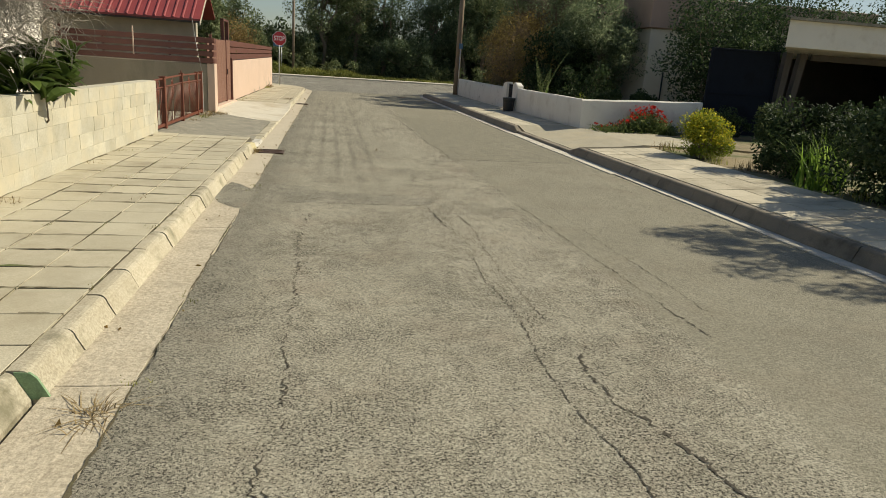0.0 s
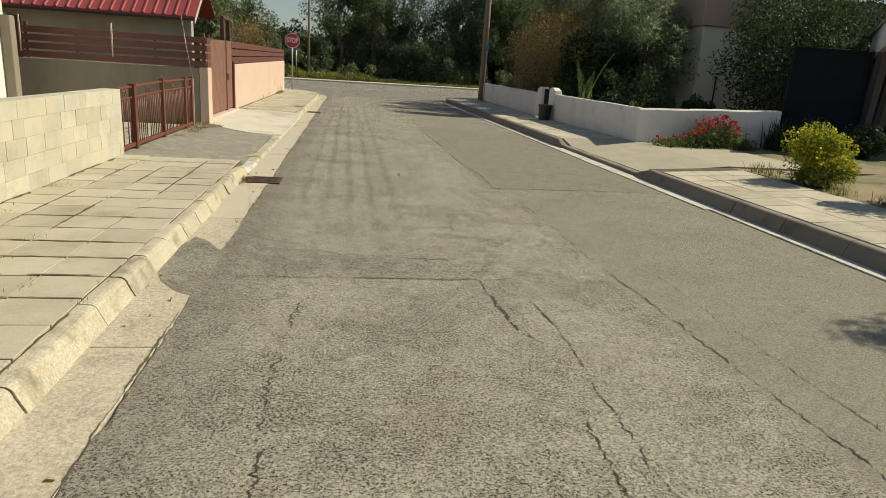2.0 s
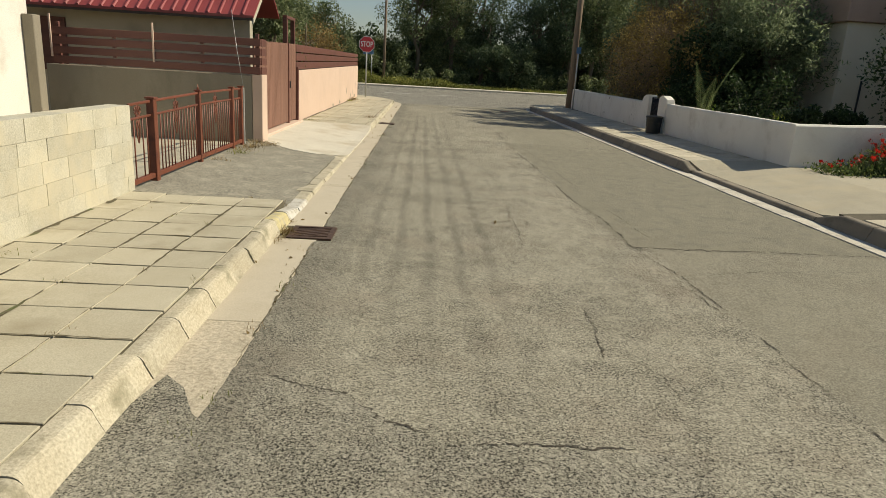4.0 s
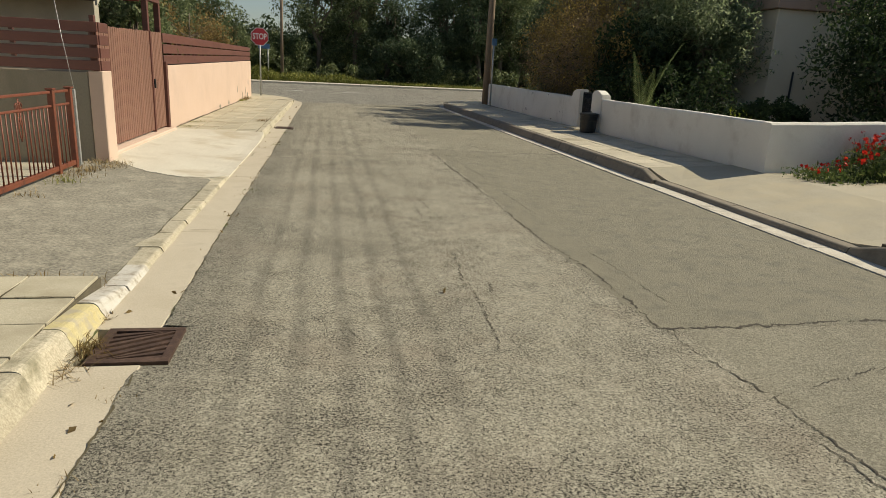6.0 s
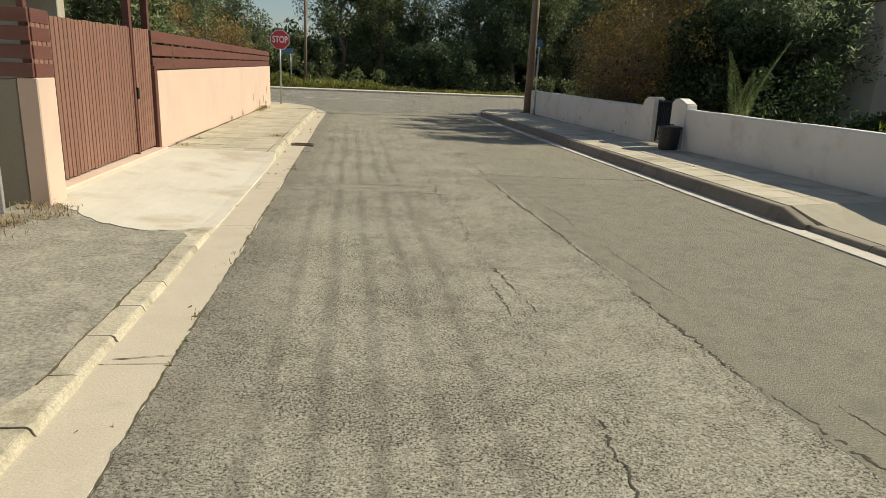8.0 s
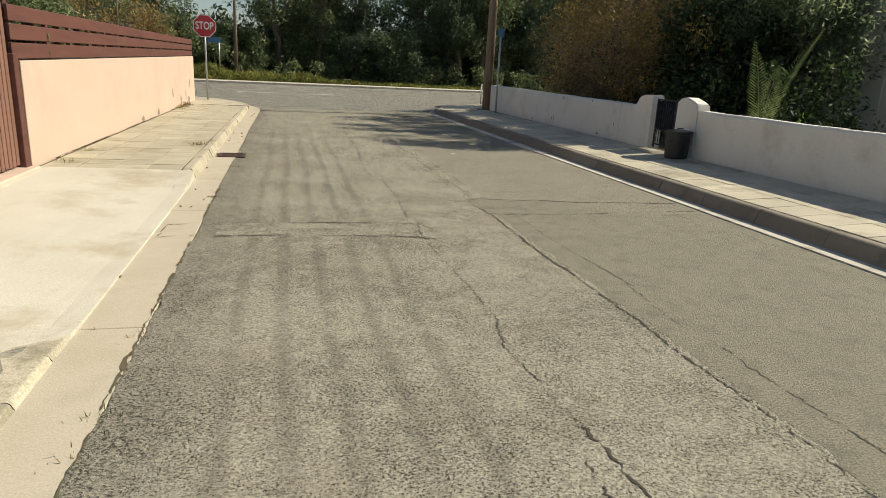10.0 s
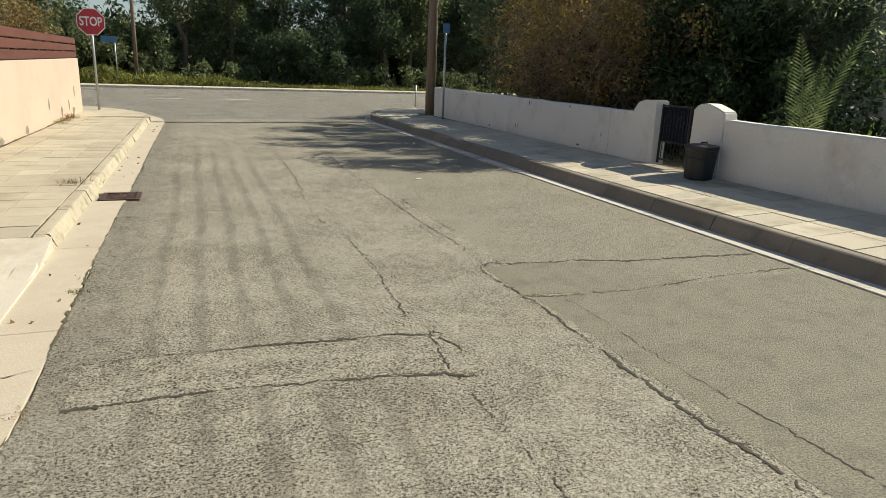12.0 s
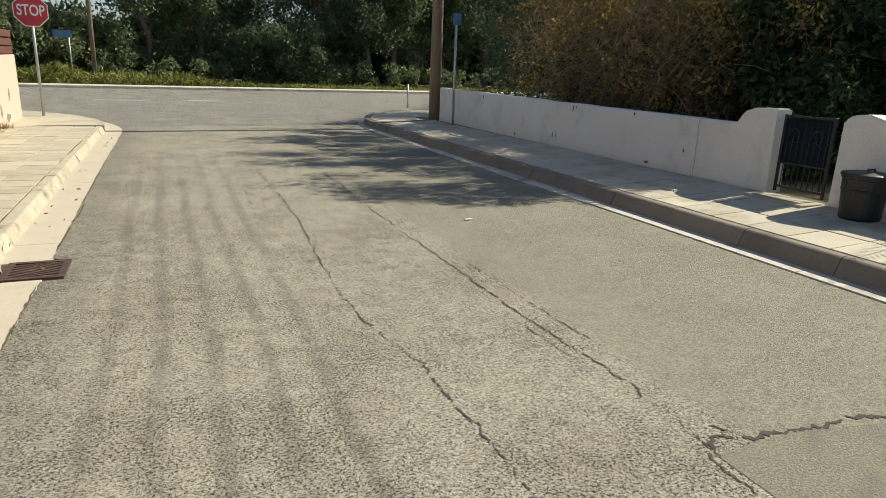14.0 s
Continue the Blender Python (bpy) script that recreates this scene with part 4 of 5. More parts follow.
pink_wall = empty("peach_wall", "sunlit peach rendered garden wall with scuffs at its foot", "wall", kind="structure")
slope_box("wall_body", -3.52, -3.30, 22.75, 37.65, 0.0, 0.0, 1.37, 1.55, M_PINK, pink_wall)
for y, z, w, h in ((33.2, 0.55, 0.10, 0.16), (34.6, 0.30, 0.14, 0.22), (35.6, 0.42, 0.12, 0.2), (36.5, 0.72, 0.10, 0.2), (31.0, 0.22, 0.16, 0.10), (29.2, 0.20, 0.2, 0.08), (36.2, 0.26, 0.3, 0.12)):
    n = 9
    V = [(-3.2965, y + w * math.cos(6.283 * k / n) * random.uniform(0.5, 1), z + h * math.sin(6.283 * k / n) * random.uniform(0.5, 1)) for k in range(n)]
    raw("scuff", V, [tuple(range(n))], M_APRON, pink_wall, "grey patch of lost render")
rail_fence = empty("slat_fence", "red-brown horizontal boards on the peach wall", "fence", "board fences")
for i in range(3):
    d = i * 0.205
    slope_box("board", -3.34, -3.30, 22.55, 37.5, 1.39 + d, 1.57 + d * 0.85, 1.565 + d, 1.715 + d * 0.85, M_WOOD, rail_fence)
y = 23.4
while y < 37.4:
    f = (y - 22.55) / 15
    box_part("spacer", -3.42, -3.342, y, y + 0.06, 1.38 + 0.18 * f, 1.96 + 0.13 * f, M_WOOD, rail_fence, 0)
    for i in range(2):
        z = 1.566 + i * 0.205 + f * 0.16
        box_part("spacer", -3.345, -3.298, y + 0.3, y + 0.38, z - 0.004, z + 0.032 - 0.02 * f, M_WOOD, rail_fence, 0)
    y += 0.95

# cast block wall: courses of pale blocks on a mortar core
block_wall = empty("block_wall", "cream concrete block garden wall with recessed joints", "wall", kind="structure")
box_part("core", -3.435, -3.2452, 1.02, 13.06, 0.0, 1.035, M_MORTAR, block_wall, 0)
bm_cache = {}


def piece(name, key, maker, material, parent, loc, rot=(0, 0, 0)):
    """Alike pieces share one mesh."""
    if key not in bm_cache:
        me = bpy.data.meshes.new(name)
        bm = maker()
        bm.to_mesh(me)
        bm.free()
        me.materials.append(material)
        bm_cache[key] = me
    ob = new(name, bm_cache[key])
    ob.location, ob.rotation_euler = loc, rot
    ob.parent = parent
    return ob


H = 0.182
for c in range(5):
    y = 1.0 + (0.0 if c % 2 else -0.2)
    while y < 13.1:
        L = random.choice((0.40, 0.40, 0.40, 0.34, 0.46, 0.22)) if c else 0.45
        e = min(y + L, 13.1)
        y0 = max(y, 1.0)
        if e - y0 > 0.06:
            k = round(e - y0, 2)
            zc = 0.13 + c * H
            piece("block", ("block", k), lambda k=k: box(bmesh.new(), -0.108, 0.108, -k / 2 + 0.002, k / 2 - 0.002, 0.001, H - 0.001, 0.0015, 0.0012), M_BLOCK, block_wall, (-3.35 + random.uniform(-0.002, 0.003), (y0 + e) / 2, zc), (0, random.uniform(-0.006, 0.006), 0))
        y = e

# rust-red picket fence with scrolls
picket = empty("picket_fence", "rust-red iron picket fence with scroll ornaments", "fence")
FX = -3.27
post_y = (13.72, 15.30, 16.88, 17.42)


def fence_top(y):
    return 1.03 + 0.05 * min(1, (y - 13) / 2)


for i, y in enumerate(post_y):
    w = 0.045 if i == 0 else 0.032
    p = box_part("post", FX - w, FX + w, y - w, y + w, 0.12, fence_top(y) + 0.03, M_RUST, picket, 0.006)
    box_part("cap", FX - w - 0.012, FX + w + 0.012, y - w - 0.012, y + w + 0.012, fence_top(y) + 0.03, fence_top(y) + 0.05, M_RUST, p, 0.004)
tubes("finial", [([(FX, 15.30, 1.12), (FX, 15.30, 1.2)], 0.02, 0.004)], M_RUST, picket, 6)
bays = [(13.115, 13.67)] + [(a + 0.04, b - 0.04) for a, b in zip(post_y[:-1], post_y[1:])]
for a, b in bays:
    slope_box("rail", FX - 0.014, FX + 0.014, a, b, fence_top(a) - 0.01, fence_top(b) - 0.01, fence_top(a) + 0.02, fence_top(b) + 0.02, M_RUST, picket)
    slope_box("rail", FX - 0.014, FX + 0.014, a, b, fence_top(a) - 0.16, fence_top(b) - 0.16, fence_top(a) - 0.135, fence_top(b) - 0.135, M_RUST, picket)
    box_part("bottom_rail", FX - 0.025, FX + 0.025, a, b, 0.19, 0.245, M_RUST, picket, 0.004)
    n = max(3, int((b - a) / 0.098))
    mid = n // 2
    for k in range(1, n):
        y = a + (b - a) * k / n
        if k == mid and n > 4:
            s = []
            for q in (-1, 1):
                s.append(([(FX, y + q * 0.03 * math.sin(u * 0.55) * (1 + u * 0.06) - 0.0, 0.62 + u * 0.036) for u in range(13)], 0.006, 0.006))
                s.append(([(FX, y + q * (0.045 + 0.035 * math.cos(u * 0.6)), 0.97 + 0.04 * math.sin(u * 0.6)) for u in range(11)], 0.007, 0.006))
                s.append(([(FX, y + q * 0.002, 0.62), (FX, y + q * 0.05, 0.80), (FX, y + q * 0.012, 0.93)], 0.006, 0.006))
            tubes("scroll", s, M_RUST, picket, 5)
            continue
        tubes("picket", [([(FX, y, 0.23), (FX, y, fence_top(y) - 0.14)], 0.008, 0.008)], M_RUST, picket, 6)
end_post = box_part("end_post", FX - 0.03, FX + 0.02, 17.56, 17.60, 0.14, 1.09, M_GALV, picket, 0.004, "pale weathered metal end post")
tubes("wire", [([(-3.26, 17.585, 1.09), (-3.40, 17.75, 1.7), (-3.52, 17.9, 2.36)], 0.004, 0.004)], M_GALV, None, 5)
tagged(bpy.data.objects["wire"], "thin pale wire strung from the fence to the roof", "wire")

# house with the red metal roof
house = empty("house", "low cream house with a ribbed red metal roof", "house")
box_part("wall", -16.0, -4.0, 21.0, 21.22, 0.0, 2.62, M_CREAM, house, 0.01)
box_part("back_room", -16.0, -7.5, 21.23, 22.8, 0.0, 2.62, M_CREAM, house, 0.01)
V = [(-16.4, 20.5, 2.44), (-3.80, 20.5, 2.44), (-3.80, 21.85, 3.38), (-16.4, 21.85, 3.38), (-3.80, 23.0, 2.6), (-16.4, 23.0, 2.6)]
V += [(x, y, z - 0.05) for x, y, z in V]
roof = raw("roof", V, [(0, 1, 2, 3), (3, 2, 4, 5), (9, 8, 7, 6), (11, 10, 8, 9), (0, 6, 7, 1), (1, 7, 8, 2), (2, 8, 10, 4), (4, 10, 11, 5), (5, 11, 9, 3), (3, 9, 6, 0)], M_ROOF, house)
x = -16.3
while x < -3.85:
    V = [(x, 20.49, 2.441), (x + 0.02, 20.49, 2.475), (x + 0.05, 20.49, 2.475), (x + 0.07, 20.49, 2.441)]
    V += [(a, 21.84, c + 0.935) for a, b, c in V]
    raw("roof_rib", V, [(0, 1, 5, 4), (1, 2, 6, 5), (2, 3, 7, 6), (3, 2, 1, 0)], M_ROOF, roof)
    x += 0.24
box_part("fascia", -16.4, -3.82, 20.52, 20.56, 2.34, 2.40, M_DARKROOM, house, 0.004)
slope_box("verge_board", -3.84, -3.80, 20.52, 21.85, 2.27, 3.20, 2.385, 3.32, M_CREAM, house)
box_part("window_frame", -9.3, -7.9, 20.95, 21.0, 1.1, 2.2, M_WOOD, house, 0.004)

neighbour = empty("white_house", "corner of a whitewashed house with a grey shaded side", "house")
box_part("wall", -14.0, -6.52, 13.6, 17.2, 0.0, 3.6, M_WHITE, neighbour, 0.015)
box_part("corner_pillar", -6.51, -6.33, 17.0, 17.2, 0.0, 2.05, M_GREYWALL, neighbour, 0.01, "grey stucco pillar stub")


# ---- right side: white wall, gate, bin ----
def white_wall(name, pts, thick, base, tops, label):
    w = empty(name, label, "wall", kind="structure")
    for (a, b), (za, zb) in zip(zip(pts[:-1], pts[1:]), tops):
        d = Vector((b[0] - a[0], b[1] - a[1], 0)).normalized()
        nrm = Vector((d.y, -d.x, 0)) * thick
        n = max(2, int((Vector(b) - Vector(a)).length / 0.5))
        bm = bmesh.new()
        rows = []
        for i in range(n + 1):
            f = i / n
            x, y = a[0] + (b[0] - a[0]) * f, a[1] + (b[1] - a[1]) * f
            z = za + (zb - za) * f + random.uniform(-0.008, 0.008)
            o = random.uniform(-0.005, 0.005)
            rows.append([bm.verts.new(q) for q in ((x + nrm.x * o, y, base), (x + nrm.x * o, y, z - 0.03), (x + nrm.x * 0.12, y + nrm.y * 0.12, z), (x + nrm.x * 0.88, y + nrm.y * 0.88, z), (x + nrm.x, y + nrm.y, z - 0.03), (x + nrm.x, y + nrm.y, base))])
        for r, q in zip(rows[:-1], rows[1:]):
            for k in range(5):
                bm.faces.new((r[k], q[k], q[k + 1], r[k + 1]))
        for r in (rows[0], rows[-1]):
            bm.faces.new(r)
        bmesh.ops.recalc_face_normals(bm, faces=bm.faces)
        part("wall_body", bm, M_WHITE, w)
    return w


wall_near = white_wall("white_wall", [(6.405, 23.94), (6.41, 21.0), (6.42, 17.8155)], -0.2, 0.0, [(1.06, 1.04), (1.04, 1.02)], "low white painted garden wall in shade")
white_wall("white_wall", [(6.42, 17.615), (9.93, 17.63)], -0.2, 0.0, [(1.02, 1.14)], "low white painted garden wall behind the flower bed")
white_wall("white_wall", [(6.52, 36.1), (6.45, 30.0), (6.405, 26.0)], -0.2, 0.0, [(1.11, 1.06), (1.06, 1.04)], "low white painted garden wall with dark stains")

stained = bpy.data.objects["white_wall.002"]
for y, z, w, h in ((29.7, 0.98, 0.05, 0.13), (29.6, 0.99, 0.03, 0.10), (30.2, 0.47, 0.04, 0.16), (30.33, 0.45, 0.05, 0.13), (26.85, 0.58, 0.03, 0.09), (33.4, 1.0, 0.06, 0.09), (28.0, 1.0, 0.05, 0.06), (31.8, 0.33, 0.10, 0.07), (27.6, 0.32, 0.12, 0.06)):
    n = 8
    x = 6.405 + 0.0115 * (y - 26) - 0.0125
    V = [(x, y + w * 0.5 * math.cos(6.283 * k / n) * random.uniform(0.5, 1), z + h * 0.5 * math.sin(6.283 * k / n) * random.uniform(0.6, 1)) for k in range(n)]
    raw("stain", V, [tuple(range(n))], M_JOINT, stained, "dark damp streak")
raw("seam", [(6.405, 26.62 + 0.012 * math.sin(k * 2.1) + d, 0.25 + k * 0.099) for k in range(9) for d in (0, 0.010)], [(2 * k, 2 * k + 1, 2 * k + 3, 2 * k + 2) for k in range(8)], M_MORTAR, stained, "hairline crack down the render")


def gate_pillar(prof):
    """A plastered pillar with a sloping shoulder; prof gives its outline along the wall."""
    p = empty("gate_pillar", "white plastered gate pillar with a sloping rounded shoulder", "pillar", "gate pillars")
    bm = bmesh.new()
    near, far = [bm.verts.new((6.388, y, z)) for y, z in prof], [bm.verts.new((6.625, y, z)) for y, z in prof]
    m = len(prof)
    bm.faces.new(near)
    bm.faces.new(far[::-1])
    for i in range(m):
        bm.faces.new((near[i], far[i], far[(i + 1) % m], near[(i + 1) % m]))
    bmesh.ops.recalc_face_normals(bm, faces=bm.faces)
    rims = [e for e in bm.edges if min(v.co.z for v in e.verts) > 0.5]
    bmesh.ops.bevel(bm, geom=rims, offset=0.018, segments=2, affect="EDGES")
    part("body", bm, M_WHITE, p)


gate_pillar([(24.56, 0.0), (24.55, 1.18), (24.47, 1.24), (24.30, 1.26), (24.10, 1.205), (23.965, 1.155), (23.945, 1.02), (23.945, 0.0)])
gate_pillar([(25.38, 0.0), (25.40, 1.25), (25.72, 1.24), (25.88, 1.19), (25.955, 1.09), (25.995, 1.02), (25.995, 0.0)])
iron_gate = empty("garden_gate", "black iron garden gate between white pillars", "gate")
for y in (24.70, 25.33):
    box_part("stile", 6.47, 6.50, y, y + 0.03, 0.29, 1.19, M_BLACK, iron_gate, 0.003)
for z in (0.34, 0.62, 1.16):
    box_part("rail", 6.472, 6.498, 24.731, 25.329, z, z + 0.025, M_BLACK, iron_gate, 0.003)
for i in range(8):
    y = 24.775 + i * 0.073
    tubes("bar", [([(6.485, y, 0.36), (6.485, y, 1.17)], 0.007, 0.007)], M_BLACK, iron_gate, 6)
for y in (24.88, 25.18):
    curl = [(6.476, y + (0.09 - 0.0065 * u) * math.cos(u * 0.55), 0.93 + (0.13 - 0.009 * u) * math.sin(u * 0.55)) for u in range(13)]
    tubes("scroll", [(curl, 0.008, 0.006)], M_BLACK, iron_gate, 5)
# the gate is open bars; this added sheet stands for the shade behind
raw("panel", [(x, y, z) for x in (6.489, 6.493) for y, z in ((24.735, 0.64), (25.325, 0.64), (25.325, 1.155), (24.735, 1.155))], [(0, 1, 2, 3), (7, 6, 5, 4), (0, 4, 5, 1), (1, 5, 6, 2), (2, 6, 7, 3), (3, 7, 4, 0)], M_NAVY, iron_gate, "added dark sheet standing for the shade behind the bars")
slope_box("threshold", 6.0, 6.38, 24.58, 25.36, 0.0, 0.0, 0.275, 0.275, M_APRON_R, iron_gate)

bin_ob = empty("waste_bin", "round dark green-black plastic bin with a lid beside the wall", "bin", at=(6.14, 24.02, 0.25))


def round_loop(bm, r, z, n=28):
    return [bm.verts.new((r * math.cos(6.2832 * k / n), r * math.sin(6.2832 * k / n), z)) for k in range(n)]


def loft(bm, loops):
    for a, b in zip(loops[:-1], loops[1:]):
        n = len(a)
        for i in range(n):
            bm.faces.new((a[i], a[(i + 1) % n], b[(i + 1) % n], b[i]))
    bm.faces.new(loops[0][::-1])
    bm.faces.new(loops[-1])
    return bm


bm = bmesh.new()
part("body", loft(bm, [round_loop(bm, r, z) for r, z in ((0.180, 0.0), (0.188, 0.02), (0.203, 0.28), (0.210, 0.285), (0.212, 0.30), (0.206, 0.305), (0.212, 0.40), (0.222, 0.405), (0.222, 0.43))]), M_BIN, bin_ob)
bm = bmesh.new()
part("lid", loft(bm, [round_loop(bm, r, z) for r, z in ((0.232, 0.431), (0.234, 0.452), (0.222, 0.460), (0.12, 0.476), (0.03, 0.478))]), M_BIN, bin_ob)
tubes("handle", [([(-0.05, -0.03, 0.47), (-0.05, -0.03, 0.50), (0.05, -0.03, 0.50), (0.05, -0.03, 0.47)], 0.01, 0.01)], M_BIN, bin_ob, 6)

# shed with the white fascia and the dark gate leaf
shed = empty("carport", "open carport with a white fascia and an interior coloured dark for shade", "carport")
prism("roof", [(11.35, 16.6), (20.0, 16.6), (20.0, 22.5), (15.9, 22.5)], 2.70, 3.36, M_WHITE, shed)
prism("roof_cap", [(11.27, 16.5), (20.1, 16.5), (20.1, 22.6), (15.8, 22.6)], 3.362, 3.43, M_APRON, shed)
# inner walls, columns and beam carry the carport's shade in their colour
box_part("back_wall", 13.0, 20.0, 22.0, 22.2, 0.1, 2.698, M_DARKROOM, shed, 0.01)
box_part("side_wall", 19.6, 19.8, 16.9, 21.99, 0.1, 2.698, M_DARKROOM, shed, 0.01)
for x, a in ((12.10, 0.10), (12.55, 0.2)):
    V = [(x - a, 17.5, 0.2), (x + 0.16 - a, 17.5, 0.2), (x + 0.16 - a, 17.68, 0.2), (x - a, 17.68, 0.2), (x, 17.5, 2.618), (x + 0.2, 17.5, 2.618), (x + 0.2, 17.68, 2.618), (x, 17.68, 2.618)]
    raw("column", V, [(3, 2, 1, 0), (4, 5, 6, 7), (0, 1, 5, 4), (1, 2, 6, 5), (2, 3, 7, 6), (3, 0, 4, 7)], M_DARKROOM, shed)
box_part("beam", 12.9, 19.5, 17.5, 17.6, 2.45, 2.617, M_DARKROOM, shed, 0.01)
box_part("side_screen", 15.6, 19.5, 17.5, 17.6, 0.2, 2.448, M_NAVY, shed, 0.01)
leaf_gate = empty("metal_gate", "tall dark grey sheet-metal gate leaf", "gate")
box_part("sheet", 9.95, 12.0, 17.66, 17.69, 0.3, 2.6, M_NAVY, leaf_gate, 0.004)
for x in (9.95, 11.95):
    box_part("stile", x, x + 0.05, 17.62, 17.658, 0.28, 2.62, M_NAVY, leaf_gate, 0.004)
for z in (0.3, 1.4, 2.56):
    box_part("rail", 10.0, 11.95, 17.63, 17.658, z, z + 0.05, M_NAVY, leaf_gate, 0.004)

villa = empty("house", "beige house with a brown parapet behind the garden", "house")
box_part("wall", 12.2, 22.0, 26.0, 36.0, 0.1, 3.66, M_BEIGE, villa, 0.02)
box_part("parapet", 12.05, 22.1, 25.85, 36.1, 3.662, 4.9, M_BROWNBAND, villa, 0.02)
tubes("downpipe", [([(12.95, 25.95, 0.2), (12.95, 25.95, 2.0)], 0.03, 0.03)], M_BLACK, villa, 6)

# ---- street furniture ----
stop = empty("stop_sign", "red octagonal stop sign on a thin grey post", "sign", at=(-2.98, 38.4, 0.13))
tubes("post", [([(0, 0, 0), (0, 0, 2.78)], 0.033, 0.033)], M_GALV, stop, 10)


def disc(name, n, r, y0, y1, z, material, parent, turn=0.0, label=""):
    ring = [(r * math.cos(2 * math.pi * k / n + turn), r * math.sin(2 * math.pi * k / n + turn)) for k in range(n)]
    V = [(a, y0, z + b) for a, b in ring] + [(a, y1, z + b) for a, b in ring]
    return raw(name, V, [tuple(range(n)), tuple(range(n, 2 * n))[::-1]] + [(i, n + i, n + (i + 1) % n, (i + 1) % n) for i in range(n)], material, parent, label)


SZ = 2.42
disc("border", 8, 0.385, -0.052, -0.044, SZ, M_SIGNWHITE, stop, math.pi / 8)
disc("face", 8, 0.360, -0.058, -0.053, SZ, M_SIGNRED, stop, math.pi / 8)
txt = bpy.data.curves.new("word", "FONT")
txt.body, txt.size, txt.align_x, txt.align_y, txt.extrude = "STOP", 0.27, "CENTER", "CENTER", 0.002
txt.offset = 0.006
word_src = new("word_source", txt)
bpy.context.view_layer.update()
me = bpy.data.meshes.new_from_object(word_src.evaluated_get(bpy.context.evaluated_depsgraph_get()))
bpy.data.objects.remove(word_src)
me.materials.append(M_SIGNWHITE)
word = new("lettering", me)
word.parent = stop
word.matrix_basis = Matrix.Translation((0, -0.062, SZ)) @ Matrix.Rotation(radians(90), 4, "X") @ Matrix.Diagonal((0.88, 1.25, 1, 1))
stop.rotation_euler = (0, 0, radians(6))

sign_r = empty("street_sign", "small blue-grey sign on a thin grey post", "sign", at=(6.26, 34.6, 0.25))
tubes("post", [([(0, 0, 0), (0, 0, 2.6)], 0.03, 0.03)], M_GALV, sign_r, 8)
box_part("plate", -0.10, 0.10, -0.05, -0.033, 2.34, 2.60, M_SIGNBLUE, sign_r, 0.004, "faded blue plate seen from behind")
blue = empty("road_sign", "small blue rectangular road sign on the verge", "sign", at=(-4.45, 54.0, 0.35))
tubes("post", [([(0.5, 0, 0), (0.5, 0, 2.3)], 0.03, 0.03)], M_GALV, blue, 8)
box_part("plate", -0.1, 0.62, -0.05, -0.031, 2.02, 2.32, M_SIGNBLUE, blue, 0.004)


def pole(at, h, r, label):
    p = empty("utility_pole", label, "utility pole", "utility poles", at=at)
    tubes("shaft", [([(0, 0, -0.2), (0.02, 0, h * 0.5), (0.05, 0, h)], r, r * 0.7)], M_POLEWOOD, p, 12)
    box_part("crossarm", -0.9, 0.95, -0.06, 0.04, h - 0.6, h - 0.5, M_POLEWOOD, p, 0.01)
    for x in (-0.8, -0.3, 0.4, 0.85):
        tubes("insulator", [([(x, -0.01, h - 0.5), (x, -0.01, h - 0.38)], 0.035, 0.025)], M_WHITE, p, 8)
    return p


pole((6.5, 36.42, 0.2), 8.2, 0.16, "weathered brown wooden utility pole at the street corner")
pole((-3.15, 55.2, 0.35), 9.0, 0.105, "thin wooden utility pole on the far verge")
marker = empty("marker_post", "thin pale marker post at the kerb", "post", at=(8.9, 45.3, 0.0))
tubes("shaft", [([(0, 0, road_z(8.9, 45.3) - 0.02), (0, 0, 0.95)], 0.03, 0.03)], M_GALV, marker, 8)


# ---- plants ----
def G(x, y):
    s = y - SKEW * x
    return ground_z(x, s)


# far belt of trees behind the cross street
rr = np.random.default_rng(11)
x = -44.0
i = 0
while x < 46:
    tall = x > -3.6
    h = rr.uniform(9.0, 12.5) if tall else rr.uniform(5.2, 7.0)
    if -6.5 < x < -3.0:
        h = rr.uniform(3.4, 4.2)
    r = rr.uniform(2.2, 3.0)
    yy = 58.5 + SKEW * x + rr.uniform(-1.2, 2.0)
    dark = x > 3 and rr.uniform() < 0.5
    if abs(x - 6.1) < 1.9:
        h = 4.2
    tree("tree", (x, yy, 0.3), h, (r, r * 0.9, h * 0.47), L_FARDARK if dark else (L_FAR if rr.uniform() < 0.7 else L_OLIVE), 13000 if abs(x) < 26 else 5000, 0.2, "tall dark evergreen tree on the far verge" if dark else "tall leafy green tree on the far verge", k=46, lift=h * 0.5, seed=100 + i, tight=0.36, shell=0.35, group="far trees", trunk_r=0.2)
    x += rr.uniform(1.9, 3.0)
    i += 1
x = -46.0
while x < 60:
    h = rr.uniform(9, 13) if x > -1 else (4.0 if x > -8 else rr.uniform(5, 6.5))
    if abs(x - 7.1) < 2.7:
        h = 4.2
    yy = 66 + SKEW * x + rr.uniform(-2, 2)
    tree("tree", (x, yy, 0.5), h, (3.2, 3.0, h * 0.46), L_FARDARK if rr.uniform() < 0.5 else L_FAR, 3400, 0.4, "dense dark green tree behind the far verge", k=30, lift=h * 0.5, seed=300 + i, tight=0.42, shell=0.25, group="far trees", trunk_r=0.22)
    x += rr.uniform(3.0, 4.2)
    i += 1
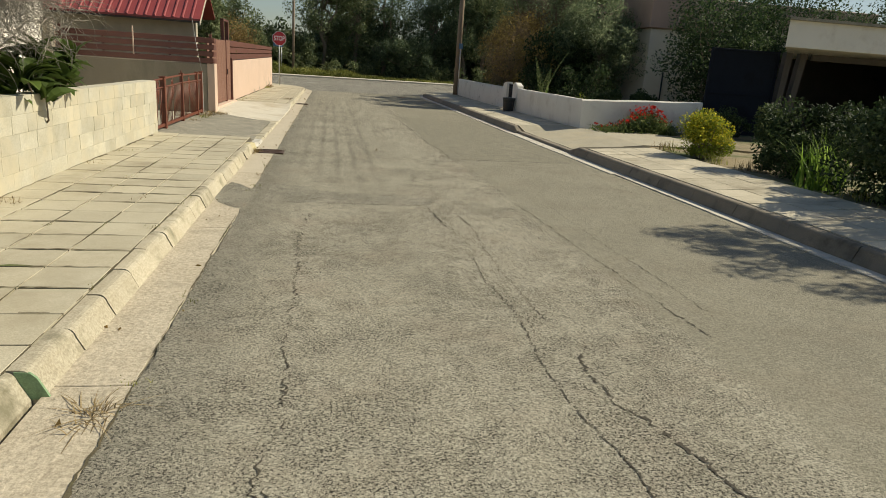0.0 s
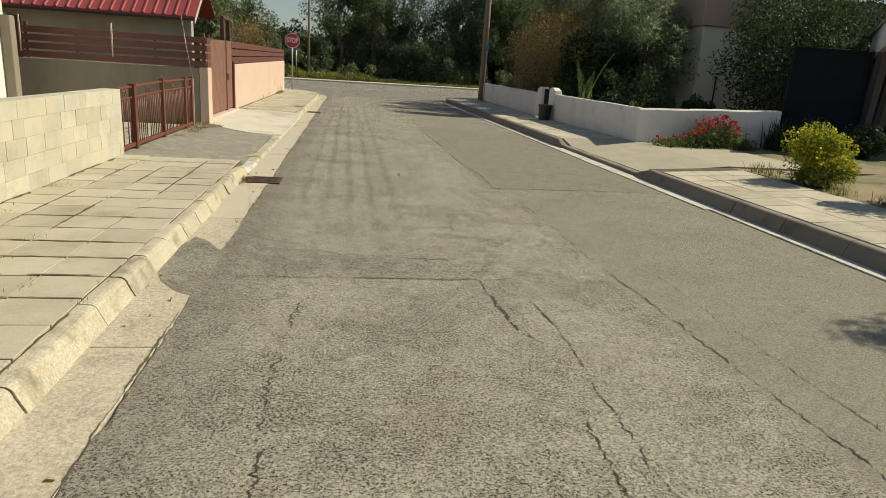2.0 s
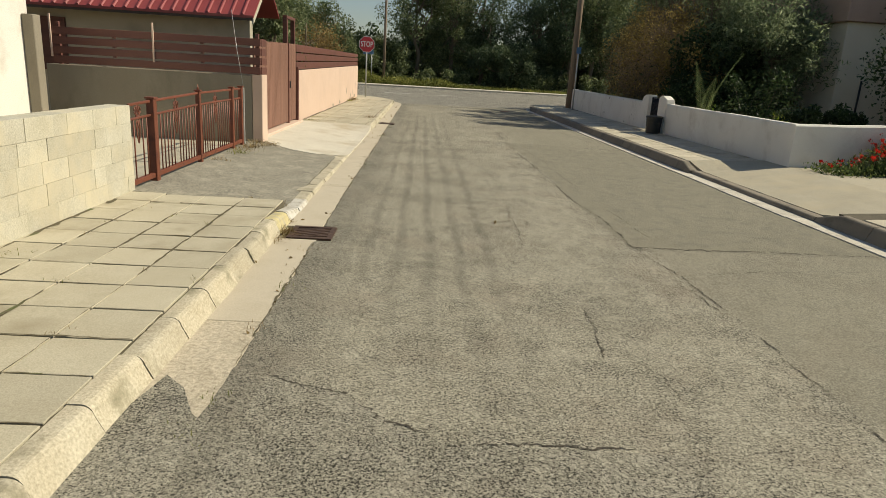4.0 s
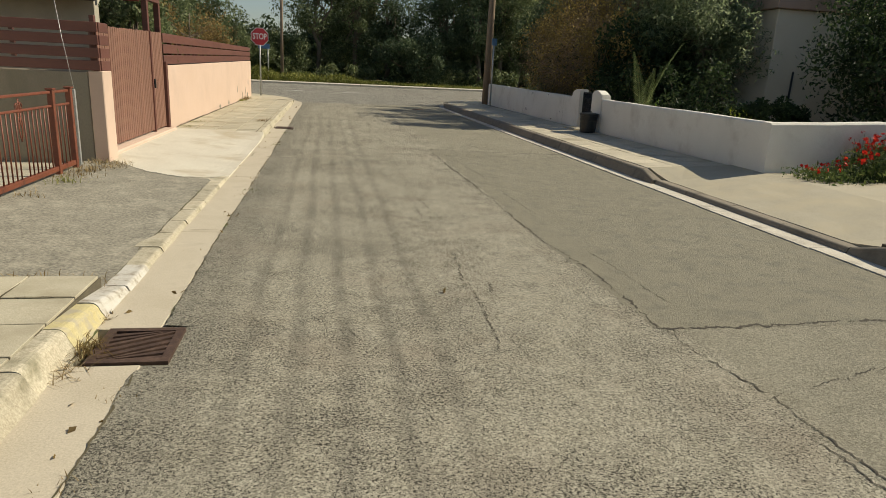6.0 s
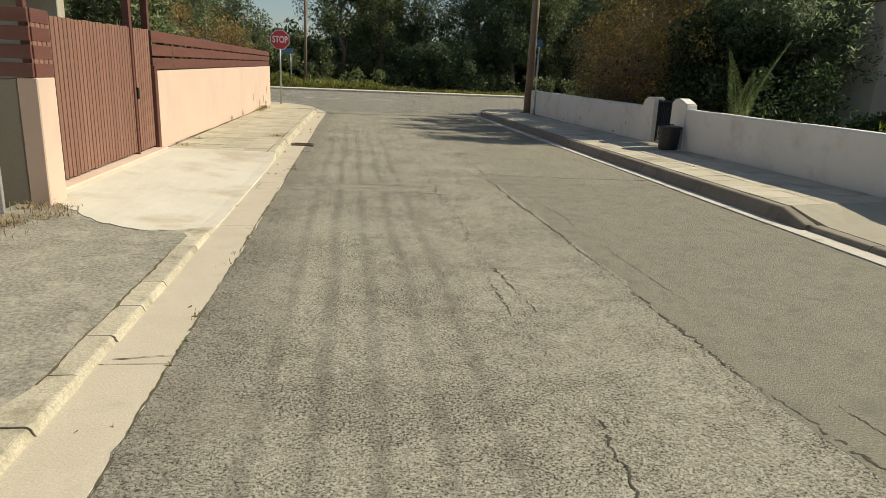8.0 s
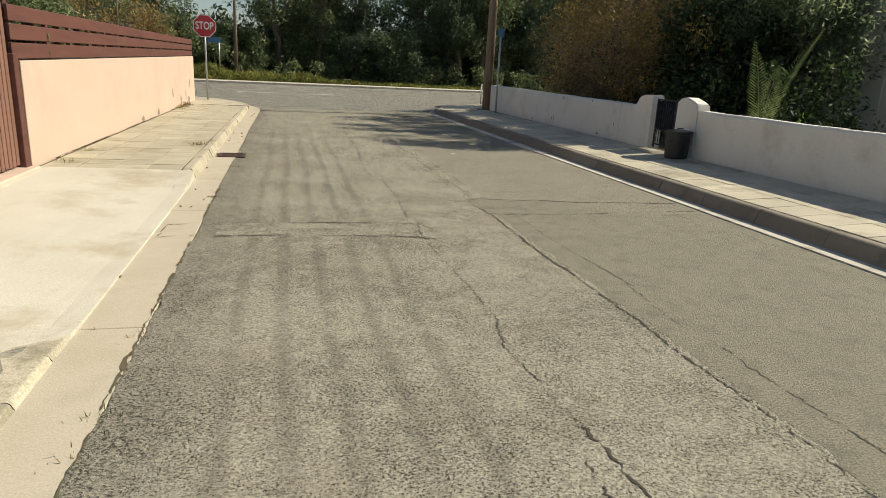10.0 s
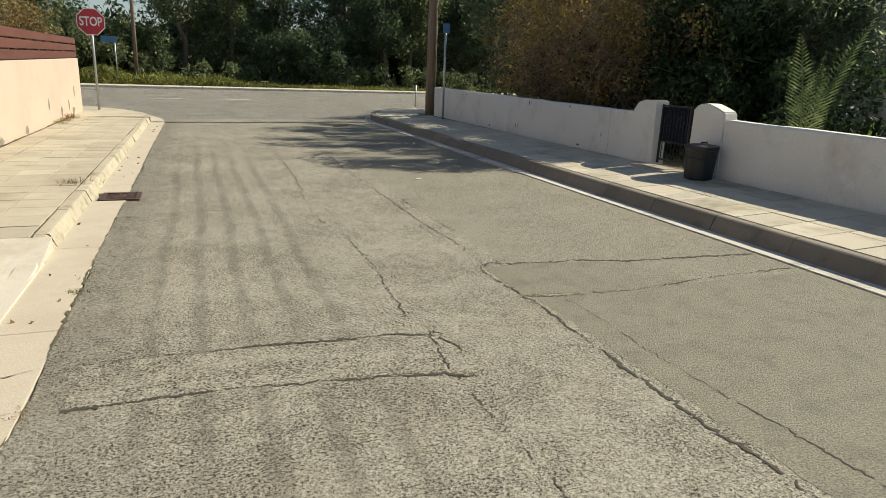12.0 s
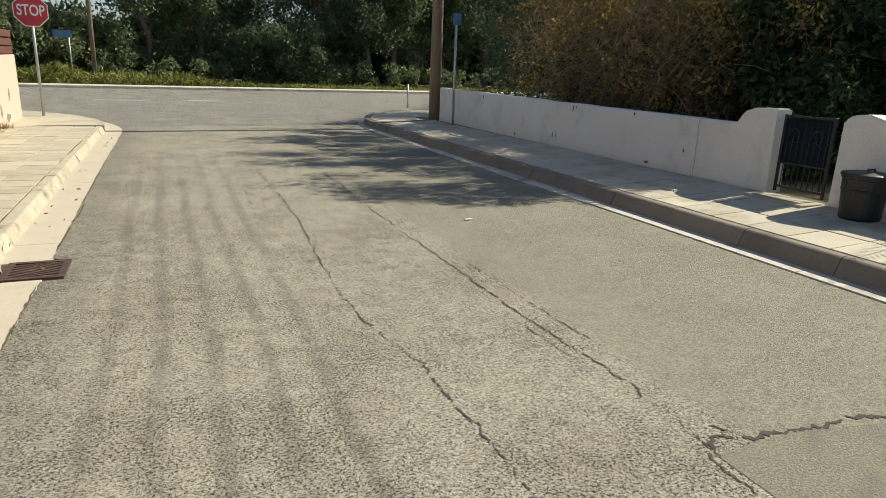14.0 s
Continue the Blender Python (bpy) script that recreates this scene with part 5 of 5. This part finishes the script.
# grass and low shrubs on the far verge
n = 34000
gx = rr.uniform(-40, 40, n)
gs = 53.2 + rr.uniform(0, 1, n) ** 1.5 * 4.5
gz = 0.35 + rr.uniform(0, 1.0, n) ** 1.6 * (0.15 + 0.75 / (1 + np.exp((gx - 1) * 0.6))) * (0.8 + 0.3 * np.sin(gx * 1.7) * np.sin(gx * 0.6 + 1))
grass = leaves("verge_grass", np.stack([gx, gs + SKEW * gx, gz], 1), 0.36, L_GRASS, None, 0.16, rr, hang=-0.9)
tagged(grass, "tall bright green grass on the far verge", "grass", kind="stuff")
pts = np.concatenate([clumps(rr, (x, 57.0 + SKEW * x, 0.8), (1.6, 0.8, 0.9), 10, 900, 0.5)[0] for x in np.arange(-38, 40, 2.3)])
tagged(leaves("undergrowth", pts, 0.22, L_FAR, None, 0.45, rr), "dark low undergrowth beneath the far trees", "undergrowth", kind="stuff")

n = 30000
wx = rr.uniform(-48, 60, n)
wz = 0.3 + rr.uniform(0, 1, n) * np.where((wx > -2) & (np.abs(wx - 7.2) > 2.0), 4.2, 2.6)
wood = leaves("woodland", np.stack([wx, 63 + SKEW * wx + rr.uniform(0, 7, n), wz], 1), 0.75, L_FARDARK, None, 0.55, rr)
tagged(wood, "deep dark woodland behind the far verge", "woodland", kind="stuff")

# trees behind the peach fence
for k, (x, yy, h, r, m, lab) in enumerate(((-6.3, 30.0, 4.0, 1.5, L_FAR, "leafy green garden tree behind the peach wall"), (-8.5, 36.0, 5.0, 2.2, L_BROWN, "brown half-bare tree behind the peach wall"), (-6.6, 42.5, 4.6, 1.9, L_BROWN, "brown half-bare tree behind the peach wall"), (-9.5, 47.5, 5.8, 2.3, L_FAR, "leafy green garden tree behind the peach wall"), (-13.5, 42.0, 6.0, 2.8, L_OLIVE, "grey-green tree behind the peach wall"), (-6.0, 25.5, 3.0, 1.2, L_FAR, "green shrub behind the brown gate"), (-4.25, 23.9, 3.3, 0.75, L_FAR, "leafy green shrub behind the brown gate"), (-5.2, 27.5, 3.6, 1.2, L_FAR, "leafy green garden tree behind the peach wall"))):
    tree("tree", (x, yy, 0.12), h, (r, r, h * 0.42), m, 5200, 0.13, lab, k=34, lift=h * 0.56, seed=500 + k, trunk_r=0.1, limbs=24)

# bare twiggy tree and broad-leaved plant behind the block wall
bare = empty("bare_tree", "leafless pale grey twiggy tree behind the block wall", "tree", at=(-3.78, 8.05, 0.12))
rb = np.random.default_rng(21)
paths = [(wander((0, 0, 0), (0.1, 0, 1.7), 5, 0.03, rb), 0.05, 0.02)]
for a in range(16):
    e = (rb.normal(0, 0.4), rb.normal(0, 0.4), rb.uniform(1.6, 2.7))
    paths.append((wander((0.1, 0, 1.1 + rb.uniform(0, 0.6)), e, 5, 0.05, rb), 0.010, 0.004))
tubes("trunk", paths, M_TWIG, bare, 6)
tubes("twigs", thicket(rb, (0.1, 0, 2.1), (1.1, 1.15, 0.9), 3400, 0.5, 5, 0.0042, down=0.1), M_TWIG, bare, 3)
broad = empty("broad_leaved_plant", "glossy broad-leaved plant leaning over the block wall", "plant", at=(-3.52, 8.8, 0.12))
rb = np.random.default_rng(22)


def big_leaf():
    """A broad pointed leaf with a folded midrib and a drooping tip, base at the origin, along x."""
    bm = bmesh.new()
    rows = []
    for f, w, z in ((0.0, 0.010, 0.0), (0.12, 0.055, 0.02), (0.3, 0.098, 0.035), (0.55, 0.10, 0.03), (0.8, 0.062, -0.005), (1.0, 0.006, -0.05)):
        x = f * 0.36
        rows.append([bm.verts.new((x, -w * 0.8, z + w * 0.25)), bm.verts.new((x, 0, z)), bm.verts.new((x, w * 0.8, z + w * 0.25))])
    for r, q in zip(rows[:-1], rows[1:]):
        for k in range(2):
            bm.faces.new((r[k], q[k], q[k + 1], r[k + 1]))
    return bm


stems, leaf_spots = [], []
for a in range(22):
    e = np.array((rb.uniform(-0.5, 0.36), rb.uniform(-1.0, 1.0), rb.uniform(0.85, 1.28)))
    stems.append((wander((rb.normal(0, 0.08), rb.normal(0, 0.1), 0), e, 4, 0.04, rb), 0.018, 0.008))
    leaf_spots += [(e + rb.normal(0, 0.035, 3), rb.uniform(0, 360), rb.uniform(0, 65)) for _ in range(13)]
tubes("stems", stems, M_BARK, broad, 5)
broad_mesh = bpy.data.meshes.new("leaf")
bm = big_leaf()
bm.to_mesh(broad_mesh)
bm.free()
broad_mesh.materials.append(leaf_material("broad_glossy_leaf", (0.075, 0.12, 0.026), (0.15, 0.21, 0.045), (0.27, 0.33, 0.09), 0.4, 0.3))
for c, turn, droop in leaf_spots:
    ob = new("leaf", broad_mesh)
    ob.parent = broad
    ob.matrix_basis = pose(*c, rb.uniform(-25, 25), -droop, turn) @ Matrix.Scale(rb.uniform(0.6, 1.1), 4)

# kerbside planting
def shrub(name, at, radii, leaf, n, size, label, category="bush", seed=0, aspect=0.45, k=22, tight=0.42, shell=0.4):
    rng = np.random.default_rng(seed)
    b = empty(name, label, category, at=at)
    pts, cc = clumps(rng, (0, 0, radii[2] * 0.95), radii, k, n, tight, shell, 0.03)
    tubes("stems", [(wander((rng.normal(0, 0.05), rng.normal(0, 0.05), -0.05), c, 4, 0.06, rng), 0.016, 0.005) for c in cc], M_BARK, b, 5)
    leaves("foliage", pts, size, leaf, b, aspect, rng)
    return b, pts, rng


shrub("bush", (7.35, 10.15, 0.22), (0.8, 0.75, 0.66), L_SHRUB, 11000, 0.07, "dense dark green clipped bush beside the pavement", seed=31)
shrub("bush", (7.25, 8.05, 0.22), (0.95, 0.9, 0.76), L_SHRUB, 15000, 0.075, "broad dark green bush beside the pavement", seed=32)
shrub("bush", (8.9, 10.9, 0.22), (0.9, 0.9, 0.6), L_SHRUB, 5000, 0.08, "dark green bush behind the planting bed", seed=33)
shrub("bush", (7.15, 6.2, 0.22), (0.8, 1.1, 0.72), L_SHRUB, 13000, 0.08, "dark green bush beside the pavement", seed=34)
for k, (x, yy, r, h) in enumerate(((10.2, 16.7, 0.6, 0.42), (11.2, 16.4, 0.6, 0.40))):
    shrub("bush", (x, yy, 0.24), (r, r * 0.8, h), L_CITRUS, 3200, 0.07, "low dark green bush before the metal gate", seed=36 + k)
yb, pts, rng = shrub("flowering_bush", (6.88, 12.2, 0.235), (0.50, 0.50, 0.40), L_DAISY, 9000, 0.045, "bright yellow flowering round bush at the pavement edge", seed=35, tight=0.45, shell=0.55, k=40)
top = pts[(pts[:, 2] > 0.3)]
leaves("blossom", top[rng.permutation(len(top))[:2800]] * np.array((1.04, 1.04, 1.03)), 0.035, L_YELLOW, yb, 0.9, rng)

poppy = empty("poppy_patch", "patch of red poppies before the white wall", "flowers", at=(0, 0, 0))
rp = np.random.default_rng(41)
n = 1500
px = np.where(rp.uniform(size=n) < 0.5, rp.normal(8.1, 0.45, n), rp.uniform(6.6, 9.0, n))
py = 16.85 + (px - 6.4) * 0.2 + rp.normal(0, 0.2, n)
hgt = 0.24 + 0.52 * np.exp(-((px - 8.1) / 0.6) ** 2)
pz = 0.24 + rp.uniform(0.05, 1, n) * hgt
greenery = tubes("greenery", [([(px[i], py[i], 0.2), (px[i] + rp.normal(0, 0.04), py[i] + rp.normal(0, 0.04), pz[i])], 0.004, 0.003) for i in range(0, n, 2)], L_SHRUB, poppy, 3)
leaves("foliage", np.stack([np.repeat(px, 3) + rp.normal(0, 0.08, 3 * n), np.repeat(py, 3) + rp.normal(0, 0.08, 3 * n), 0.22 + rp.uniform(0, 0.75, 3 * n) * np.repeat(hgt, 3)], 1), 0.08, L_POPPY, poppy, 0.3, rp)
hd = (pz > 0.24 + 0.6 * hgt) & (rp.uniform(size=n) < np.where(np.abs(px - 8.1) < 0.7, 0.26, 0.10))
hc = np.repeat(np.stack([px, py, pz], 1)[hd], 4, 0)
petals = leaves("petals", hc + rp.normal(0, 0.015, hc.shape), 0.05, L_RED, poppy, 0.95, rp)


def blades(name, at, n, h, spread, material, label, category, seed, width=0.03, lay=0.75):
    rng = np.random.default_rng(seed)
    b = empty(name, label, category, at=at)
    V, F = [], []
    for _ in range(n):
        a, tilt = rng.uniform(0, 6.283), rng.uniform(0.05, lay)
        L = h * rng.uniform(0.6, 1.1)
        d = np.array((math.cos(a), math.sin(a), 0))
        u = np.array((-d[1], d[0], 0)) * width * 0.5
        p0 = np.array((rng.normal(0, spread), rng.normal(0, spread), -0.02))
        k = len(V)
        for j in range(5):
            f = j / 4
            c = p0 + d * (tilt * L * f * f) + np.array((0, 0, L * f * (1 - 0.3 * tilt * f)))
            w = u * (1 - f) ** 0.6 + u * 0.02
            V += [c - w, c + w]
        F += [(k + 2 * j, k + 2 * j + 1, k + 2 * j + 3, k + 2 * j + 2) for j in range(4)]
    tagged(raw("foliage", V, F, material, b), kind="stuff")
    return b


blades("iris_clump", (7.0, 9.35, 0.24), 110, 0.85, 0.13, L_BLADE, "upright clump of bright green sword leaves", "plant", 51)
blades("iris_clump", (6.75, 8.9, 0.24), 50, 0.5, 0.12, L_BLADE, "low clump of bright green sword leaves", "plant", 52)
blades("spiky_plant", (9.75, 17.35, 0.24), 130, 0.85, 0.14, L_SHRUB, "dark green spiky plant beside the metal gate", "plant", 53)
for k, (x, yy) in enumerate(((6.6, 11.3), (6.7, 10.6), (6.55, 12.9), (6.62, 13.3), (6.8, 8.2))):
    blades("grass_tuft", (x, yy, 0.24), 46, 0.26, 0.1, M_STRAW if k % 2 else L_GRASS, "small tuft of dry grass in the bed", "grass", 60 + k, 0.012)

# garden trees behind the white wall
tree("olive_tree", (10.5, 27.3, 0.2), 4.4, (1.95, 1.65, 1.75), L_OLIVE, 26000, 0.14, "grey-green olive tree behind the white wall", k=60, lift=2.75, seed=71, aspect=0.24, trunk_r=0.14, limbs=34, tight=0.36)
for k, (x, yy, h, r) in enumerate(((12.7, 22.0, 4.4, 1.9), (14.6, 23.9, 5.0, 2.2), (12.9, 20.6, 3.2, 1.1), (9.0, 22.0, 1.1, 0.5), (17.2, 24.4, 5.4, 2.4), (20.5, 24.6, 5.2, 2.3))):
    tree("citrus_tree", (x, yy, 0.2), h, (r, r, h * 0.44), L_CITRUS, int(9000 * r / 1.9), 0.12, "dense dark green citrus tree in the garden", k=44, lift=h * 0.55, seed=80 + k, trunk_r=0.1, shell=0.45, tight=0.4)
for k, (x, yy, h, r) in enumerate(((10.6, 29.6, 4.2, 1.7), (11.4, 31.5, 4.6, 2.0), (11.2, 35.2, 4.6, 2.0), (11.0, 39.0, 6.5, 2.3), (13.5, 36.0, 7.0, 2.6), (9.0, 27.4, 3.2, 1.2), (14.5, 42.5, 7.0, 2.6), (18.5, 45.0, 7.5, 2.8))):
    tree("tree", (x, yy, 0.2), h, (r, r, h * 0.46), L_CITRUS if k % 3 else L_FARDARK, 9000, 0.16, "dark dense evergreen tree behind the white wall", k=40, lift=h * 0.52, seed=120 + k, trunk_r=0.14, shell=0.35, tight=0.42)

creeper = empty("creeper_thicket", "tangled brown half-dry creeper thicket over the white wall", "shrub", at=(8.35, 30.6, 0.2))
rc = np.random.default_rng(91)
tubes("branchwork", thicket(rc, (0.0, 0, 1.9), (1.55, 4.5, 1.8), 4200, 0.9, 6, 0.0058, down=0.25) + [(wander((rc.uniform(-1, 1), rc.uniform(-4.0, 4.0), 0), (rc.uniform(-1.3, 1.2), rc.uniform(-4.0, 4.0), 3.1), 6, 0.05, rc), 0.022, 0.007) for _ in range(30)], M_BROWNTWIG, creeper, 3)
pts, _ = clumps(rc, (0.1, 0.2, 2.1), (1.65, 4.6, 1.9), 150, 23000, 0.27, 0.5)
leaves("foliage", pts, 0.078, L_CREEPER, creeper, 0.55, rc)
# dark leaf backing: the thicket's inner shade is put into the leaf colour
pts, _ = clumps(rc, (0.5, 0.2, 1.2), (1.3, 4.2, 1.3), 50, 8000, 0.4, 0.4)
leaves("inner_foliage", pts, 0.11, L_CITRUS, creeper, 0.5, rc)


def palm(at):
    p = empty("young_palm", "young palm with upright feathery fronds behind the wall", "palm", at=at)
    rng = np.random.default_rng(95)
    for a, lean, L in ((190, 0.22, 1.7), (350, 0.38, 2.0), (20, 0.18, 1.35)):
        d = np.array((math.cos(radians(a)), math.sin(radians(a)), 0))
        pts = [d * (lean * L * (i / 8) ** 1.6) + np.array((0, 0, 0.3 + L * i / 8 * (1 - 0.12 * lean * i / 8))) for i in range(9)]
        frond = tubes("frond", [(pts, 0.016, 0.004)], L_PALM, p, 5)
        V, F = [], []
        for i in range(30):
            f = 0.2 + 0.8 * i / 29
            c = np.array([np.interp(f * 8, range(9), [q[k] for q in pts]) for k in range(3)])
            ll = 0.29 * math.sin(math.pi * min(1, 0.25 + f * 0.72))
            for s in (-1, 1):
                side = np.cross(d, (0, 0, 1)) * s
                tip = c + side * ll * 0.85 + np.array((0, 0, ll * 0.42)) + d * 0.04
                k = len(V)
                V += [c + (0, 0, -0.008), (c + tip) / 2 + (0, 0, 0.009), tip, (c + tip) / 2 + (0, 0, -0.009)]
                F.append((k, k + 1, k + 2, k + 3))
        tagged(raw("frond_fan", V, F, L_PALM, frond), kind="stuff")
    return p


palm((7.15, 23.35, 0.2))

# high thin crowns whose shade reaches over the pavement and the street
for k, (x, yy, h, r) in enumerate(((9.3, 28.7, 6.7, 1.7), (9.2, 31.6, 6.9, 1.9), (9.7, 34.8, 7.0, 1.8))):
    tree("olive_tree", (x, yy, 0.2), h, (r, r * 0.95, 1.35), L_OLIVE, 7500, 0.15, "tall thin-crowned olive tree behind the creeper", k=46, lift=h - 1.5, seed=170 + k, aspect=0.22, trunk_r=0.11, limbs=46, shell=0.6, tight=0.26, group="garden olives")
for k, (x, yy, h, r) in enumerate(((9.4, 25.0, 2.0, 1.1), (8.2, 26.4, 1.8, 0.8), (10.9, 23.2, 1.0, 0.8))):
    shrub("bush", (x, yy, 0.2), (r, r, h * 0.5), L_CITRUS, 3600, 0.11, "dark green bush in the shade behind the white wall", seed=180 + k, shell=0.35)

# tree off the street whose shade falls on the asphalt
tree("feathery_tree", (9.25, 6.6, 0.22), 5.0, (1.35, 1.7, 1.0), L_OLIVE, 7500, 0.13, "thin feathery tree beside the planting bed", k=40, lift=3.85, seed=141, aspect=0.24, trunk_r=0.09, limbs=40, shell=0.5, tight=0.3)
for k, (x, yy, z) in enumerate(((7.05, 22.2, 0.95), (7.2, 19.9, 0.95), (7.0, 19.2, 0.95))):
    shrub("bush", (x, yy, 0.2), (0.26, 0.28, 0.47), L_DAISY if k else L_BLADE, 260, 0.06, "small green and yellow shrub behind the wall", seed=150 + k)

# weeds and litter at the wall feet
rw = np.random.default_rng(61)
for k, (x, yy, n, h) in enumerate(((-3.12, 17.85, 60, 0.16), (-3.1, 17.1, 40, 0.2), (-3.05, 16.4, 36, 0.18), (-3.1, 15.6, 24, 0.12), (-2.95, 17.95, 60, 0.1), (-3.2, 33.5, 60, 0.18), (-3.2, 35.0, 80, 0.24), (-3.18, 34.2, 60, 0.2), (-3.1, 24.4, 30, 0.1), (-1.72, 25.4, 60, 0.16), (-3.12, 9.4, 20, 0.08), (-3.1, 10.6, 22, 0.08), (-3.12, 7.0, 30, 0.12), (-1.14, 5.2, 14, 0.05), (-1.14, 21.6, 36, 0.07), (-1.12, 19.9, 30, 0.06), (-1.5, 12.55, 40, 0.08), (-3.1, 23.3, 40, 0.08))):
    blades("weed", (x, yy, left_cross(x, yy) if x < -1.6 else 0.012), int(1.6 * n), 0.7 * h, 0.08 if x < -1.6 else 0.03, M_STRAW if k % 3 != 2 else L_GRASS, "dry weed tuft growing at the foot of a wall" if x < -2 else "small weed tuft in the gutter joint", "weed", 200 + k, 0.008, 1.7)
for k, (x, yy, z, n_, sp) in enumerate(((-1.44, 12.1, 0.02, 110, 0.06), (-1.50, 11.85, 0.012, 90, 0.06), (-3.05, 17.3, 0.155, 110, 0.12), (-3.1, 16.8, 0.155, 90, 0.14), (-2.85, 17.6, 0.16, 80, 0.1), (-1.75, 13.08, 0.06, 70, 0.07), (-2.1, 13.05, 0.09, 60, 0.08))):
    blades("straw_clump", (x, yy, z), n_, 0.09, sp, M_STRAW if k % 3 else L_BROWN, "matted dry straw and leaf litter on the concrete", "litter", 250 + k, 0.007, 2.6)
blades("straw_clump", (-1.22, 3.42, 0.014), 70, 0.10, 0.05, M_STRAW, "clump of dry straw lying in the gutter", "litter", 240, 0.007, 3.3)
pts = np.stack([rw.uniform(-1.48, -1.1, 70) - 0.0, rw.uniform(2, 35, 70), rw.uniform(0.014, 0.02, 70)], 1)
tagged(leaves("leaf_litter", pts, 0.045, L_BROWN, None, 0.5, rw), "scattered dry leaves in the gutter", "leaf litter", kind="stuff")
tagged(leaves("dry_leaf", [(0.64, 13.0, 0.012), (0.645, 13.01, 0.016)], 0.07, L_BROWN, None, 0.7, rw), "single curled brown leaf on the asphalt", "leaf")

tagged(greenery, kind="stuff")
tagged(petals, kind="stuff")
scrap = raw("paper_scrap", [(2.64, 25.88, 0.012), (2.74, 25.89, 0.015), (2.73, 25.94, 0.017), (2.65, 25.93, 0.013)], [(0, 1, 2, 3)], M_GUTTER_R)
tagged(scrap, "small flat scrap of white paper on the asphalt", "litter")
for k in range(26):
    x, yy = random.choice((-1.645, -2.05, -2.46, -2.87)), random.uniform(4.5, 12.8)
    blades("weed", (x, yy, 0.14), 12, 0.05, 0.035, L_GRASS if k % 3 else M_STRAW, "tiny weed growing from a paving joint", "weed", 300 + k, 0.006)
for k in range(14):
    blades("weed", (-1.13 + random.uniform(-0.02, 0.02), random.uniform(3, 24), 0.012), 22, 0.05, 0.05, L_GRASS if k % 2 else M_STRAW, "moss and weeds along the gutter edge", "weed", 340 + k, 0.007)

# ---- paving slabs ----
slabs_l = empty("pavement", "cream square paving slabs with dark joints", "pavement", kind="structure")
slabs_r = empty("pavement", "pale square paving slabs partly in wall shade", "pavement", kind="structure")
P = 0.41


def slab(parent, mat_, w, l, x, y, z, tilt_x=0.0):
    piece("slab", ("slab", mat_.name, round(w, 3), round(l, 3)), lambda: box(bmesh.new(), -w / 2 + 0.005, w / 2 - 0.005, -l / 2 + 0.006, l / 2 - 0.006, -0.05, 0.0, 0.003), mat_, parent, (x, y, z + random.uniform(-0.002, 0.003)), (random.uniform(-0.006, 0.006), tilt_x + random.uniform(-0.006, 0.006), random.uniform(-0.006, 0.006)))


for y0, y1, z in ((1.4, 13.0, 0.142), (22.75, 35.55, 0.134)):
    n = int((y1 - y0) / P)
    for j in range(n):
        for i in range(4):
            w = P if i < 3 else 0.38
            xc = -1.64 - P * i - w / 2
            slab(slabs_l, M_SLAB, w, P, xc, y0 + (y1 - y0) * (j + 0.5) / n, z + 0.008 * (i > 2))
for y0, y1 in ((3.0, 13.75), (18.45, 36.4)):
    n = int((y1 - y0) / 0.45)
    for j in range(n):
        for i, w in enumerate((0.5, 0.47, 0.46)):
            xc = (4.98 if y0 < 10 else 4.93) + sum((0.5, 0.47, 0.46)[:i]) + w / 2
            slab(slabs_r, M_SLAB_R, w, 0.45, xc, y0 + 0.45 * (j + 0.5), 0.188 + (xc - 4.97) * 0.055, -0.055)

# dirt and moss in the slab joints
row = 11.6 / 28
for j in range(5, 28):
    if random.random() < 0.75:
        a, b = random.choice(((-3.2, -1.66), (-2.9, -1.66), (-3.2, -2.1), (-2.5, -1.66)))
        crack([(a, 1.4 + row * j), ((a + b) / 2, 1.4 + row * j), (b, 1.4 + row * j)], random.uniform(0.022, 0.04), M_DIRT, 0.05, 0.004, 0.1475, "", slabs_l)
for x in (-2.05, -2.46, -2.87):
    for y0 in (2.6, 5.6, 8.8, 10.8):
        y1 = y0 + random.uniform(1.2, 2.6)
        crack([(x, y0), (x, (y0 + y1) / 2), (x, min(y1, 12.95))], 0.03, M_DIRT, 0.06, 0.004, 0.1475, "", slabs_l)
crack([(-3.225, 2.5), (-3.215, 7.0), (-3.225, 13.0)], 0.07, M_DIRT, 0.08, 0.012, 0.153, "", slabs_l)
crack([(-3.285, 22.9), (-3.28, 30.0), (-3.29, 35.5)], 0.05, M_DIRT, 0.08, 0.010, 0.146, "", slabs_l)
